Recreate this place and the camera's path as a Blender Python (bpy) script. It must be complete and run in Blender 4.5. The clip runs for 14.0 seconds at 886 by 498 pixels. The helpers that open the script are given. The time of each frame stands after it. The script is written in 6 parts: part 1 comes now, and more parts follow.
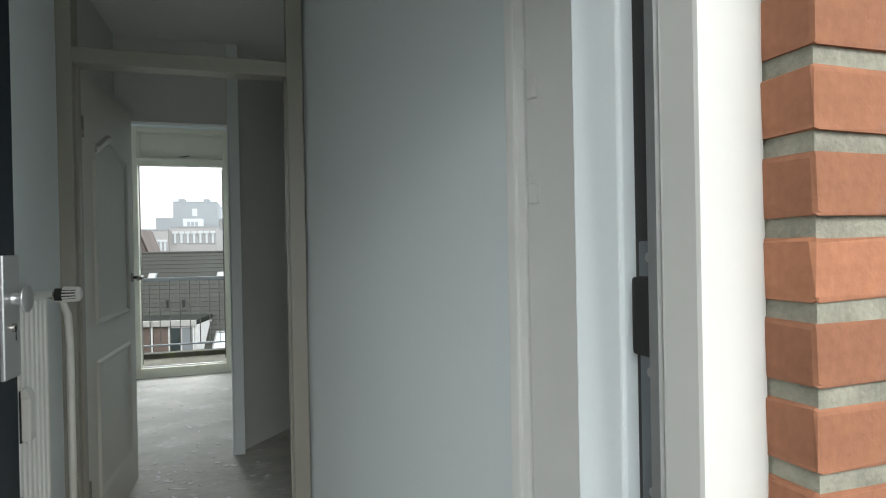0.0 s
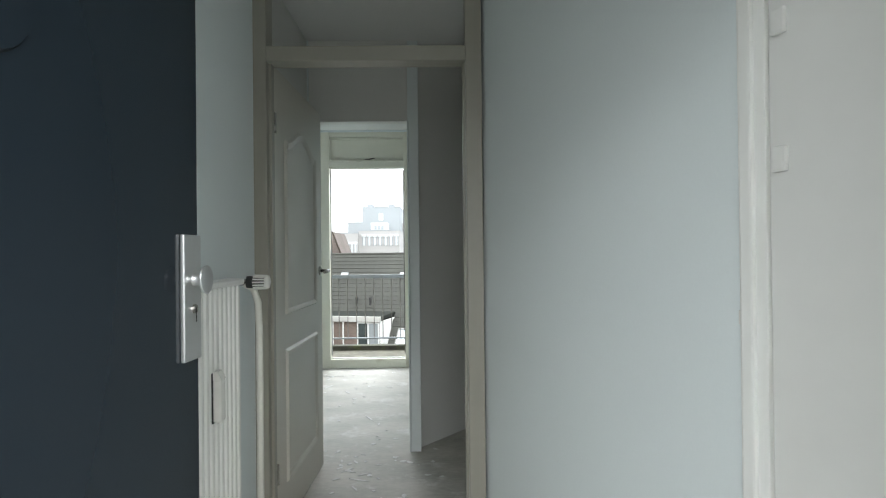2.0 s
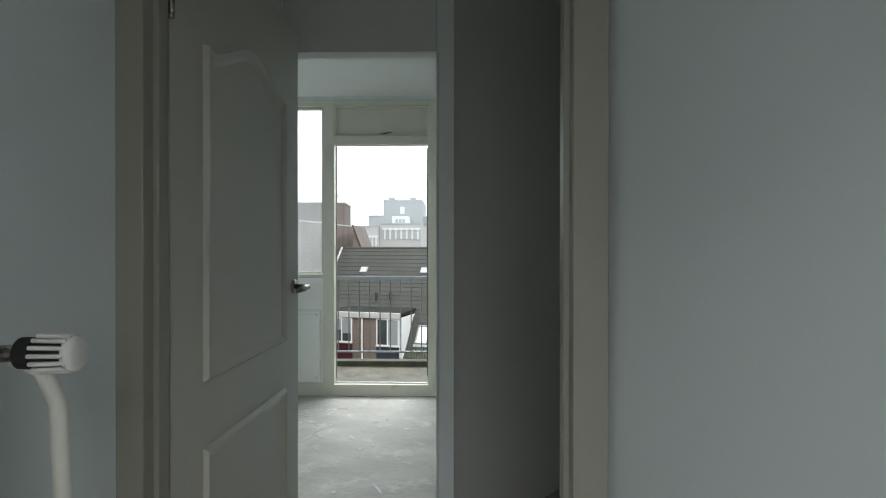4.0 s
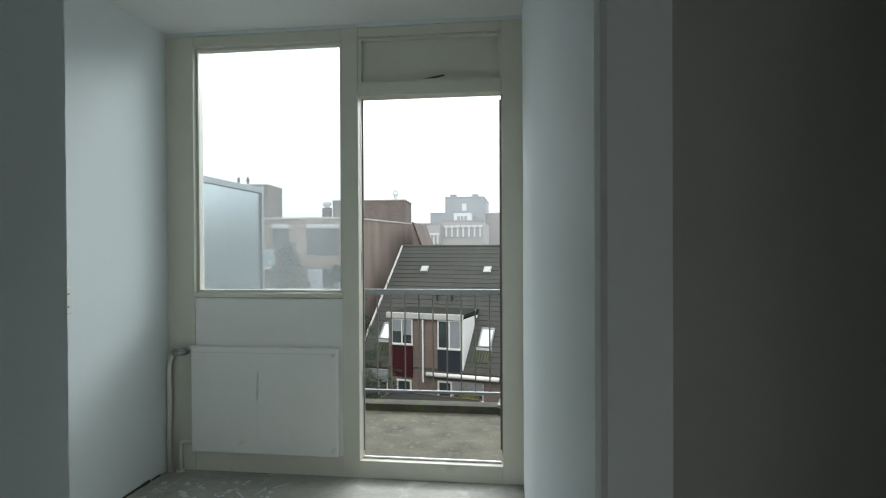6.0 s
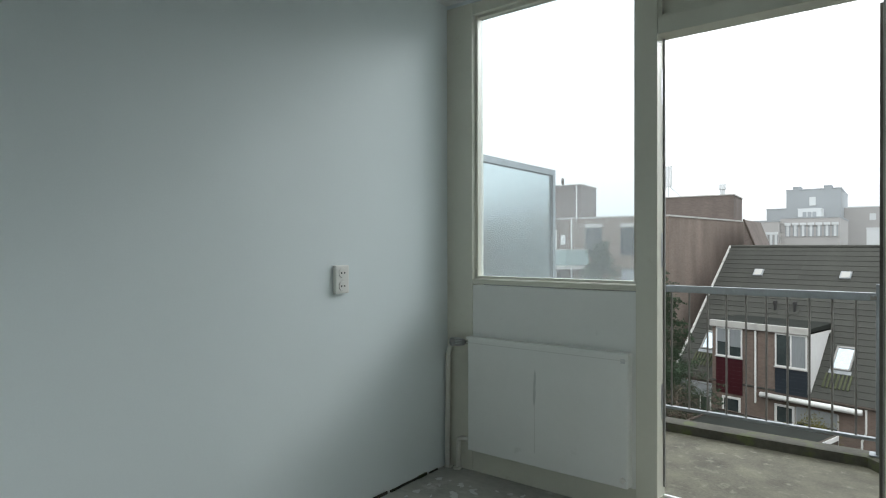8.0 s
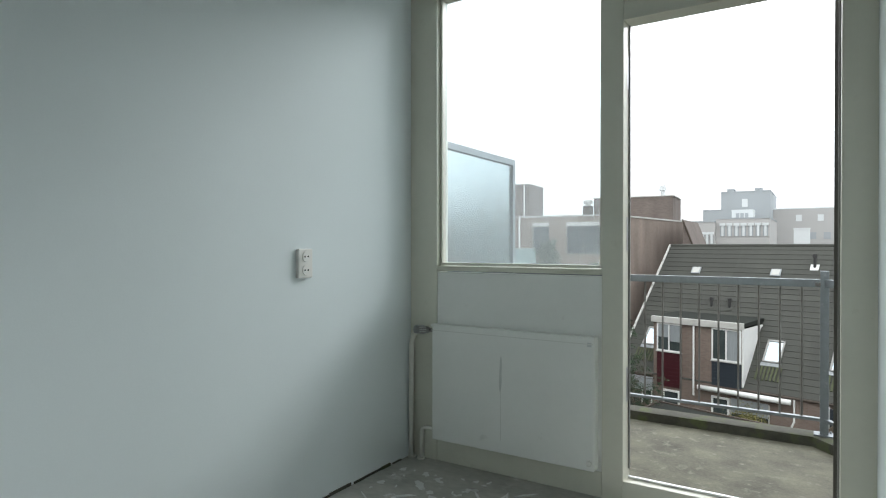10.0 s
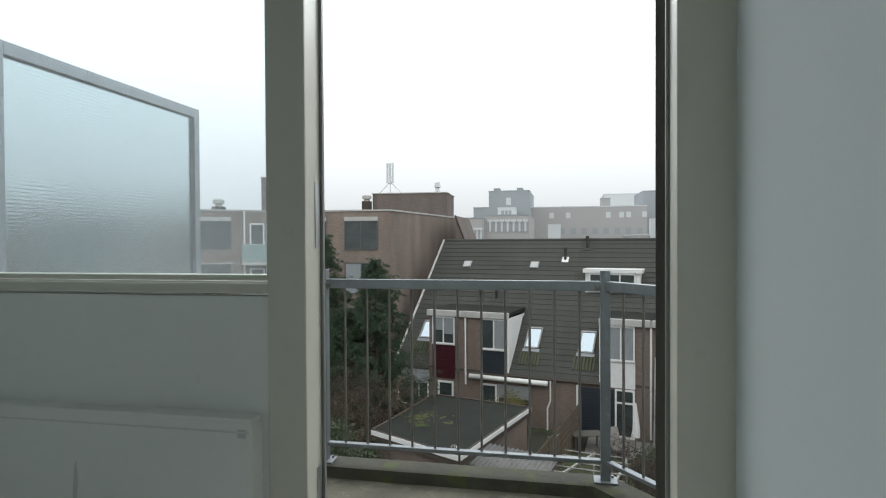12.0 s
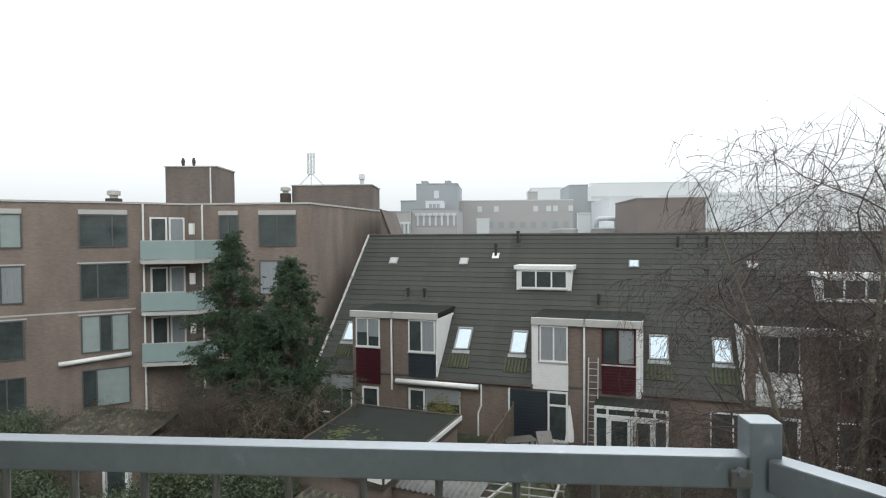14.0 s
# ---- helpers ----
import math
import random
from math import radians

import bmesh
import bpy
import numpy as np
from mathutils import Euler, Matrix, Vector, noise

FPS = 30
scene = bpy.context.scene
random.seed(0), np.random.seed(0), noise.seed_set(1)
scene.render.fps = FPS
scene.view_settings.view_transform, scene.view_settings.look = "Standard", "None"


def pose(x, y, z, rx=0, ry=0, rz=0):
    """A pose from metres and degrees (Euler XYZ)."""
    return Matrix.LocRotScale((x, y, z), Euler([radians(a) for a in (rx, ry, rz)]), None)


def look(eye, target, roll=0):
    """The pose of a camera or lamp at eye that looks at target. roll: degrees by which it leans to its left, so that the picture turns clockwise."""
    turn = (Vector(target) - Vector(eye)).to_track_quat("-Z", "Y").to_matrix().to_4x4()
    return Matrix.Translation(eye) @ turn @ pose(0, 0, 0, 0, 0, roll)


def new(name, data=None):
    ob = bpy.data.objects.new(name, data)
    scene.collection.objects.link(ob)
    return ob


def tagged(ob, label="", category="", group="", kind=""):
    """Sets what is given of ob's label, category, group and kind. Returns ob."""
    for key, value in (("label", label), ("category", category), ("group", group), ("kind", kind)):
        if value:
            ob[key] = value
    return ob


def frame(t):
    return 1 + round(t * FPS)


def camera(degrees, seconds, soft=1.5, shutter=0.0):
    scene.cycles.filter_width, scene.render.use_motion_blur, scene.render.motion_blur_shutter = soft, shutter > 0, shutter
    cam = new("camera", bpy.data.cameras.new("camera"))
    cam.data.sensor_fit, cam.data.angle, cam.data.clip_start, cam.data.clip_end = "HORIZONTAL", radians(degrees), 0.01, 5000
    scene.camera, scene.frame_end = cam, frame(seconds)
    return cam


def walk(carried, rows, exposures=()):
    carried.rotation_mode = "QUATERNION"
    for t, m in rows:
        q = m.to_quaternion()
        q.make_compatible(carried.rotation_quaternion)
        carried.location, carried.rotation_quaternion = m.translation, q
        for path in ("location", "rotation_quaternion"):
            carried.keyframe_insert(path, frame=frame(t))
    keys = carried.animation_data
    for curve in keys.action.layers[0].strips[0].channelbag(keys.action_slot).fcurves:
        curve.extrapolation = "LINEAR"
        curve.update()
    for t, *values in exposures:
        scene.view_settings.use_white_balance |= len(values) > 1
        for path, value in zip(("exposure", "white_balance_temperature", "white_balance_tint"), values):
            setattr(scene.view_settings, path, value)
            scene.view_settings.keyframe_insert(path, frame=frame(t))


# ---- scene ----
cam = camera(73.7, 14.0, soft=1.15)
PATH = [
    (0, (1.16, -6.742, 1.309), (1.76, -4.835, 1.299), -1.1),
    (0.5, (1.202, -6.653, 1.292), (1.489, -4.673, 1.291), -1.1),
    (1, (1.209, -6.601, 1.282), (1.346, -4.606, 1.286), -0.9),
    (1.5, (1.2, -6.584, 1.275), (1.266, -4.586, 1.283), -0.7),
    (2, (1.169, -6.514, 1.266), (1.193, -4.514, 1.277), -0.6),
    (2.5, (1.146, -6.373, 1.253), (1.155, -4.373, 1.265), -0.4),
    (2.7, (1.145, -6.26, 1.248), (1.151, -4.26, 1.258), -0.3),
    (4.8, (0.992, -4.325, 1.352), (0.883, -2.328, 1.336), -0.2),
    (5, (0.974, -4.119, 1.357), (0.847, -2.124, 1.34), -0.3),
    (5.5, (0.968, -3.667, 1.374), (0.791, -1.675, 1.356), -0.3),
    (6, (0.921, -3.321, 1.352), (0.664, -1.337, 1.335), -0.3),
    (6.5, (0.905, -3.045, 1.329), (0.521, -1.083, 1.315), -0.3),
    (7, (0.916, -2.816, 1.317), (0.186, -0.954, 1.31), -0.5),
    (7.5, (0.873, -2.739, 1.268), (-0.189, -1.044, 1.264), -0.4),
    (8, (0.848, -2.71, 1.249), (-0.364, -1.119, 1.24), -0.1),
    (8.2, (0.843, -2.708, 1.24), (-0.404, -1.144, 1.231), -0.1),
    (10.3, (0.739, -2.719, 1.166), (-0.217, -0.962, 1.154), 0.1),
    (10.5, (0.776, -2.627, 1.157), (-0.072, -0.815, 1.144), 0.2),
    (11, (0.765, -2.314, 1.125), (0.1, -0.428, 1.112), -0.0),
    (11.5, (0.664, -1.855, 1.137), (0.15, 0.077, 1.118), -0.1),
    (12, (0.595, -1.297, 1.165), (0.195, 0.662, 1.138), -0.3),
    (12.5, (0.546, -0.725, 1.204), (0.21, 1.246, 1.166), -0.3),
    (13, (0.502, -0.188, 1.251), (0.239, 1.794, 1.21), -0.4),
    (13.5, (0.494, 0.333, 1.306), (0.313, 2.324, 1.264), -0.4),
    (14, (0.391, 0.734, 1.299), (0.231, 2.727, 1.247), -0.4),
]
walk(cam, [(t, look(eye, target, roll)) for t, eye, target, roll in PATH], [(0, 0.6), (0.5, 0.95), (1.0, 1.2), (2.0, 1.15), (2.7, 1.05), (4.8, 0.45), (5.5, 0.45), (6.0, 0.32), (7.0, 0.03), (7.5, 0.0), (8.0, 0.15), (10.3, 0.36), (11.0, 0.1), (11.5, -0.15), (12.4, -0.3), (13.0, -0.12), (14, -0.15)])


# ---- world and light: a white overcast winter sky ----
world = bpy.data.worlds.new("overcast_sky")
scene.world = world
world.use_nodes = True
wn, wl = world.node_tree.nodes, world.node_tree.links
wn.clear()
w_out = wn.new("ShaderNodeOutputWorld")
w_bg = wn.new("ShaderNodeBackground")
w_sky = wn.new("ShaderNodeTexSky")
w_sky.sky_type, w_sky.sun_disc = "NISHITA", False
w_sky.sun_elevation, w_sky.sun_rotation = radians(28), radians(150)
w_sky.dust_density, w_sky.air_density = 4.0, 1.0
w_mix = wn.new("ShaderNodeMix")
w_mix.data_type = "RGBA"
w_mix.inputs[0].default_value = 0.93
w_mix.inputs[7].default_value = (20.0, 20.9, 21.4, 1)
wl.new(w_sky.outputs[0], w_mix.inputs[6])
w_co = wn.new("ShaderNodeTexCoord")
w_sep = wn.new("ShaderNodeSeparateXYZ")
w_rise = wn.new("ShaderNodeMapRange")              # an overcast sky is brighter overhead than at the horizon
w_rise.inputs[1].default_value, w_rise.inputs[2].default_value = 0.02, 0.36
w_rise.inputs[3].default_value, w_rise.inputs[4].default_value = 0.46, 1.05
w_mul = wn.new("ShaderNodeMix")
w_mul.data_type, w_mul.blend_type = "RGBA", "MULTIPLY"
w_mul.inputs[0].default_value = 1.0
wl.new(w_co.outputs["Generated"], w_sep.inputs[0])
wl.new(w_sep.outputs[2], w_rise.inputs[0])
wl.new(w_mix.outputs[2], w_mul.inputs[6])
wl.new(w_rise.outputs[0], w_mul.inputs[7])
wl.new(w_mul.outputs[2], w_bg.inputs[0])
w_bg.inputs[1].default_value = 0.1
wl.new(w_bg.outputs[0], w_out.inputs[0])
sun = new("sun", bpy.data.lights.new("sun", "SUN"))
sun.data.energy, sun.data.angle, sun.data.color = 0.6, radians(40), (1.0, 0.97, 0.93)
sun.matrix_world = look((10, -20, 30), (0, 10, 0))


def sky_lamp(name, eye, target, w, h, power):
    """A soft lamp outside an opening that stands in for the bright sky there."""
    lamp = new(name, bpy.data.lights.new(name, "AREA"))
    lamp.data.shape, lamp.data.size, lamp.data.size_y = "RECTANGLE", w, h
    lamp.data.energy, lamp.data.color = power, (0.95, 0.985, 1.0)
    lamp.matrix_world = look(eye, target)


sky_lamp("sky_over_gallery", (0.9, -9.4, 4.1), (1.05, -6.0, 0.8), 4.5, 1.8, 110)
sky_lamp("sky_in_front_doorway", (1.03, -6.22, 1.3), (1.03, -4.0, 1.15), 0.84, 1.6, 1.6)
sky_lamp("sky_at_balcony_door", (1.3, 5.3, 4.8), (-0.1, -1.4, 0.9), 5.0, 2.0, 305)


# ---- materials ----
def material(name, color, rough=0.6, metal=0.0, spread=0.12, scale=6.0, fine=60.0, bump=0.15, dirt=None, dirt_at=0.62, dirt_scale=2.0, stretch=(1, 1, 1), each=0.0, spec=0.5, rough_var=0.08):
    """A painted or raw surface: two sizes of grain, stains and relief."""
    m = bpy.data.materials.new(name)
    m.use_nodes = True
    n, l = m.node_tree.nodes, m.node_tree.links
    b = n["Principled BSDF"]
    b.inputs["Metallic"].default_value = metal
    b.inputs["Specular IOR Level"].default_value = spec
    co = n.new("ShaderNodeTexCoord")
    mp = n.new("ShaderNodeMapping")
    mp.inputs["Scale"].default_value = stretch
    l.new(co.outputs["Object"], mp.inputs["Vector"])
    big = n.new("ShaderNodeTexNoise")
    big.inputs["Scale"].default_value, big.inputs["Detail"].default_value = scale, 5
    small = n.new("ShaderNodeTexNoise")
    small.inputs["Scale"].default_value, small.inputs["Detail"].default_value = fine, 3
    l.new(mp.outputs[0], big.inputs["Vector"])
    l.new(mp.outputs[0], small.inputs["Vector"])
    add = n.new("ShaderNodeMath")
    add.operation = "MULTIPLY_ADD"
    add.inputs[1].default_value = 0.4
    l.new(small.outputs[0], add.inputs[0])
    l.new(big.outputs[0], add.inputs[2])
    ramp = n.new("ShaderNodeMapRange")
    ramp.inputs[1].default_value, ramp.inputs[2].default_value = 0.35, 1.05
    ramp.inputs[3].default_value, ramp.inputs[4].default_value = 1 - spread, 1 + spread
    l.new(add.outputs[0], ramp.inputs[0])
    mul = n.new("ShaderNodeMix")
    mul.data_type, mul.blend_type = "RGBA", "MULTIPLY"
    mul.inputs[0].default_value = 1.0
    mul.inputs[6].default_value = (*color, 1)
    l.new(ramp.outputs[0], mul.inputs[7])
    last = mul.outputs[2]
    if each:
        info = n.new("ShaderNodeObjectInfo")
        rr = n.new("ShaderNodeMapRange")
        rr.inputs[3].default_value, rr.inputs[4].default_value = 1 - each, 1 + each
        l.new(info.outputs["Random"], rr.inputs[0])
        mu = n.new("ShaderNodeMix")
        mu.data_type, mu.blend_type = "RGBA", "MULTIPLY"
        mu.inputs[0].default_value = 1.0
        l.new(last, mu.inputs[6])
        l.new(rr.outputs[0], mu.inputs[7])
        last = mu.outputs[2]
    if dirt:
        st = n.new("ShaderNodeTexNoise")
        st.inputs["Scale"].default_value, st.inputs["Detail"].default_value = dirt_scale, 8
        st.inputs["Roughness"].default_value = 0.65
        l.new(co.outputs["Object"], st.inputs["Vector"])
        mr = n.new("ShaderNodeMapRange")
        mr.inputs[1].default_value, mr.inputs[2].default_value = dirt_at, dirt_at + 0.12
        l.new(st.outputs[0], mr.inputs[0])
        mx = n.new("ShaderNodeMix")
        mx.data_type = "RGBA"
        l.new(mr.outputs[0], mx.inputs[0])
        l.new(last, mx.inputs[6])
        mx.inputs[7].default_value = (*dirt, 1)
        last = mx.outputs[2]
    l.new(last, b.inputs["Base Color"])
    rg = n.new("ShaderNodeMapRange")
    rg.inputs[3].default_value, rg.inputs[4].default_value = max(0.02, rough - rough_var), min(1, rough + rough_var)
    l.new(big.outputs[0], rg.inputs[0])
    l.new(rg.outputs[0], b.inputs["Roughness"])
    if bump:
        bp = n.new("ShaderNodeBump")
        bp.inputs["Strength"].default_value, bp.inputs["Distance"].default_value = bump, 0.004
        l.new(add.outputs[0], bp.inputs["Height"])
        l.new(bp.outputs[0], b.inputs["Normal"])
    return m


def glass_material(name, rough=0.0, tint=(1, 1, 1), glossy=0.06, mist=0.0):
    """A thin pane: see-through with a weak mirror, misted or ribbed where asked."""
    m = bpy.data.materials.new(name)
    m.use_nodes = True
    n, l = m.node_tree.nodes, m.node_tree.links
    n.clear()
    out = n.new("ShaderNodeOutputMaterial")
    tr = n.new("ShaderNodeBsdfTransparent")
    tr.inputs[0].default_value = (*tint, 1)
    gl = n.new("ShaderNodeBsdfGlossy")
    gl.inputs["Roughness"].default_value = rough
    mx = n.new("ShaderNodeMixShader")
    lw = n.new("ShaderNodeLayerWeight")
    lw.inputs[0].default_value = 0.5
    pw = n.new("ShaderNodeMath")
    pw.operation = "POWER"
    pw.inputs[1].default_value = 4.0
    fr = n.new("ShaderNodeMath")
    fr.operation = "MULTIPLY_ADD"
    fr.inputs[1].default_value, fr.inputs[2].default_value = 0.8, 0.035
    l.new(lw.outputs["Facing"], pw.inputs[0])
    l.new(pw.outputs[0], fr.inputs[0])
    l.new(fr.outputs[0], mx.inputs[0])
    l.new(tr.outputs[0], mx.inputs[1])
    l.new(gl.outputs[0], mx.inputs[2])
    last = mx.outputs[0]
    if mist:
        df = n.new("ShaderNodeBsdfTranslucent")
        df.inputs[0].default_value = (0.9, 0.93, 0.94, 1)
        m2 = n.new("ShaderNodeMixShader")
        no = n.new("ShaderNodeTexNoise")
        no.inputs["Scale"].default_value, no.inputs["Detail"].default_value = 1.6, 4
        oc = n.new("ShaderNodeTexCoord")
        l.new(oc.outputs["Object"], no.inputs["Vector"])
        mr = n.new("ShaderNodeMapRange")
        mr.inputs[1].default_value, mr.inputs[2].default_value = 0.3, 0.75
        mr.inputs[3].default_value, mr.inputs[4].default_value = mist * 0.7, mist * 1.3
        l.new(no.outputs[0], mr.inputs[0])
        l.new(mr.outputs[0], m2.inputs[0])
        l.new(last, m2.inputs[1])
        l.new(df.outputs[0], m2.inputs[2])
        last = m2.outputs[0]
    l.new(last, out.inputs[0])
    return m


def dark_glass(name, color=(0.045, 0.056, 0.056), rough=0.06):
    m = material(name, color, rough, spread=0.5, scale=0.8, fine=5, bump=0.0)
    return m


def frosted_material(name):
    """Ribbed frosted glass that lets daylight through."""
    m = bpy.data.materials.new(name)
    m.use_nodes = True
    n, l = m.node_tree.nodes, m.node_tree.links
    n.clear()
    out = n.new("ShaderNodeOutputMaterial")
    ts = n.new("ShaderNodeBsdfRefraction")
    ts.inputs["Color"].default_value = (0.84, 0.9, 0.91, 1)
    ts.inputs["Roughness"].default_value, ts.inputs["IOR"].default_value = 0.24, 1.3
    df = n.new("ShaderNodeBsdfPrincipled")
    df.inputs["Base Color"].default_value = (0.24, 0.30, 0.32, 1)
    df.inputs["Roughness"].default_value = 0.25
    mx = n.new("ShaderNodeMixShader")
    mx.inputs[0].default_value = 0.16
    wv = n.new("ShaderNodeTexWave")
    wv.bands_direction = "Z"
    wv.inputs["Scale"].default_value, wv.inputs["Distortion"].default_value = 24, 1.5
    co = n.new("ShaderNodeTexCoord")
    l.new(co.outputs["Object"], wv.inputs["Vector"])
    bp = n.new("ShaderNodeBump")
    bp.inputs["Strength"].default_value, bp.inputs["Distance"].default_value = 0.2, 0.01
    l.new(wv.outputs[1], bp.inputs["Height"])
    l.new(bp.outputs[0], df.inputs["Normal"])
    l.new(bp.outputs[0], ts.inputs["Normal"])
    l.new(ts.outputs[0], mx.inputs[1])
    l.new(df.outputs[0], mx.inputs[2])
    l.new(mx.outputs[0], out.inputs[0])
    return m


def brick_material(name, a, b, mortar, size=(0.21, 0.0625), gap=0.012):
    """Brickwork of a wall that stays far off; the wall's own x and z carry the bond."""
    m = bpy.data.materials.new(name)
    m.use_nodes = True
    n, l = m.node_tree.nodes, m.node_tree.links
    p = n["Principled BSDF"]
    p.inputs["Roughness"].default_value = 0.9
    co = n.new("ShaderNodeTexCoord")
    sp = n.new("ShaderNodeSeparateXYZ")
    l.new(co.outputs["Object"], sp.inputs[0])
    sm = n.new("ShaderNodeMath")
    sm.operation = "ADD"
    l.new(sp.outputs[0], sm.inputs[0])
    l.new(sp.outputs[1], sm.inputs[1])
    cb = n.new("ShaderNodeCombineXYZ")
    l.new(sm.outputs[0], cb.inputs[0])
    l.new(sp.outputs[2], cb.inputs[1])
    br = n.new("ShaderNodeTexBrick")
    br.inputs["Color1"].default_value, br.inputs["Color2"].default_value, br.inputs["Mortar"].default_value = (*a, 1), (*b, 1), (*mortar, 1)
    br.inputs["Scale"].default_value = 1.0
    br.inputs["Brick Width"].default_value, br.inputs["Row Height"].default_value, br.inputs["Mortar Size"].default_value = size[0] + gap, size[1], gap / 2
    l.new(cb.outputs[0], br.inputs["Vector"])
    no = n.new("ShaderNodeTexNoise")
    no.inputs["Scale"].default_value, no.inputs["Detail"].default_value = 0.7, 8
    rain = n.new("ShaderNodeMapping")                # stains run down the wall
    rain.inputs["Scale"].default_value = (1.0, 1.0, 0.3)
    l.new(co.outputs["Object"], rain.inputs["Vector"])
    l.new(rain.outputs[0], no.inputs["Vector"])
    mr = n.new("ShaderNodeMapRange")
    mr.inputs[1].default_value, mr.inputs[2].default_value = 0.3, 0.75
    mr.inputs[3].default_value, mr.inputs[4].default_value = 0.74, 1.2
    l.new(no.outputs[0], mr.inputs[0])
    mu = n.new("ShaderNodeMix")
    mu.data_type, mu.blend_type = "RGBA", "MULTIPLY"
    mu.inputs[0].default_value = 1
    l.new(br.outputs[0], mu.inputs[6])
    l.new(mr.outputs[0], mu.inputs[7])
    l.new(mu.outputs[2], p.inputs["Base Color"])
    bp = n.new("ShaderNodeBump")
    bp.inputs["Strength"].default_value, bp.inputs["Distance"].default_value = 0.4, 0.008
    l.new(br.outputs[1], bp.inputs["Height"])
    bp.invert = True
    l.new(bp.outputs[0], p.inputs["Normal"])
    return m


M_WALL = material("white_wall_paint", (0.763, 0.82, 0.822), 0.75, spread=0.03, scale=1.2, fine=140, bump=0.12, spec=0.25)
M_PASS = material("off_white_passage_paint", (0.73, 0.735, 0.71), 0.75, spread=0.05, scale=1.4, fine=120, bump=0.15, spec=0.25)
M_CEIL = material("white_ceiling_paint", (0.78, 0.79, 0.78), 0.85, spread=0.04, scale=1.5, fine=90, bump=0.2, spec=0.2)
M_TRIM = material("cream_gloss_paint", (0.69, 0.68, 0.585), 0.38, spread=0.05, scale=3, fine=30, bump=0.06, dirt=(0.55, 0.52, 0.42), dirt_at=0.62, dirt_scale=3)
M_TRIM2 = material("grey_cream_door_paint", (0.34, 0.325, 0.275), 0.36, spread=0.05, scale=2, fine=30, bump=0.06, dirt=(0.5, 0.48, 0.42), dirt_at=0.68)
M_LEAF = material("white_door_paint", (0.62, 0.6, 0.53), 0.33, spread=0.04, scale=2, fine=50, bump=0.05)
M_RADI = material("radiator_enamel", (0.84, 0.845, 0.81), 0.35, spread=0.03, scale=4, fine=30, bump=0.04, dirt=(0.66, 0.66, 0.62), dirt_at=0.66, dirt_scale=5)
M_PIPE = material("cream_pipe_paint", (0.76, 0.75, 0.68), 0.4, spread=0.08, scale=9, bump=0.1, dirt=(0.4, 0.33, 0.25), dirt_at=0.7, dirt_scale=14)
M_FLOOR = material("bare_screed", (0.41, 0.4, 0.365), 0.7, spread=0.38, scale=2.4, fine=22, bump=0.35, dirt=(0.6, 0.6, 0.575), dirt_at=0.56, dirt_scale=4.5, stretch=(1, 1.6, 1))
M_CONC = material("weathered_concrete", (0.105, 0.1, 0.074), 0.9, spread=0.6, scale=5, fine=75, bump=0.9, dirt=(0.17, 0.165, 0.13), dirt_at=0.56, dirt_scale=14)
M_KERB = material("mossy_concrete", (0.06, 0.058, 0.045), 0.95, spread=0.45, scale=7, fine=50, bump=0.8, dirt=(0.075, 0.09, 0.035), dirt_at=0.52, dirt_scale=5)
M_STEEL = material("galvanised_steel", (0.2, 0.222, 0.238), 0.5, 0.5, spread=0.15, scale=14, fine=90, bump=0.12, dirt=(0.27, 0.285, 0.295), dirt_at=0.6, dirt_scale=25)
M_BAR = material("dull_steel_bar", (0.165, 0.158, 0.147), 0.6, 0.4, spread=0.2, scale=14, fine=90, bump=0.15, dirt=(0.2, 0.15, 0.1), dirt_at=0.66, dirt_scale=20)
M_ALU = material("anodised_aluminium", (0.62, 0.63, 0.63), 0.32, 0.85, spread=0.06, scale=20, fine=150, bump=0.03)
M_CHROME = material("brushed_nickel", (0.45, 0.43, 0.40), 0.25, 1.0, spread=0.1, scale=20, fine=90, bump=0.02)
M_NAVY = material("dark_blue_door_paint", (0.012, 0.02, 0.029), 0.15, spread=0.04, scale=2, fine=60, bump=0.0, spec=0.3, rough_var=0.0)
M_BLACK = material("matt_black", (0.02, 0.02, 0.02), 0.7, spread=0.2)
M_DARKWOOD = material("dark_grey_brown", (0.085, 0.08, 0.07), 0.7, spread=0.25, scale=5, fine=40, stretch=(4, 4, 1), bump=0.2)
M_OUTPOST = material("weathered_off_white_paint", (0.58, 0.58, 0.545), 0.4, spread=0.06, scale=3, fine=30, bump=0.08, dirt=(0.45, 0.44, 0.40), dirt_at=0.68, dirt_scale=6)
M_RADI2 = material("stained_enamel", (0.72, 0.72, 0.68), 0.45, spread=0.08, scale=14, bump=0.0)
M_SCUFF = material("grey_scuffed_enamel", (0.62, 0.63, 0.60), 0.5, spread=0.15, scale=20, bump=0.0)
M_LEAFG = material("shade_grey_green_paint", (0.17, 0.175, 0.155), 0.5, spread=0.15, scale=4, fine=40, bump=0.1)
M_PLASTIC = material("white_plastic", (0.78, 0.77, 0.73), 0.35, spread=0.02, bump=0.0)
M_GREYPL = material("grey_plastic", (0.25, 0.25, 0.24), 0.45, spread=0.05, bump=0.0)
M_BRICK1 = material("orange_brick", (0.285, 0.121, 0.064), 0.9, spread=0.3, scale=14, fine=120, bump=0.8, each=0.22, dirt=(0.26, 0.165, 0.12), dirt_at=0.58, dirt_scale=12)
M_MORTAR = material("grey_mortar", (0.23, 0.222, 0.175), 0.95, spread=0.45, scale=30, fine=200, bump=1.0)
M_GLASS = glass_material("clear_glass")
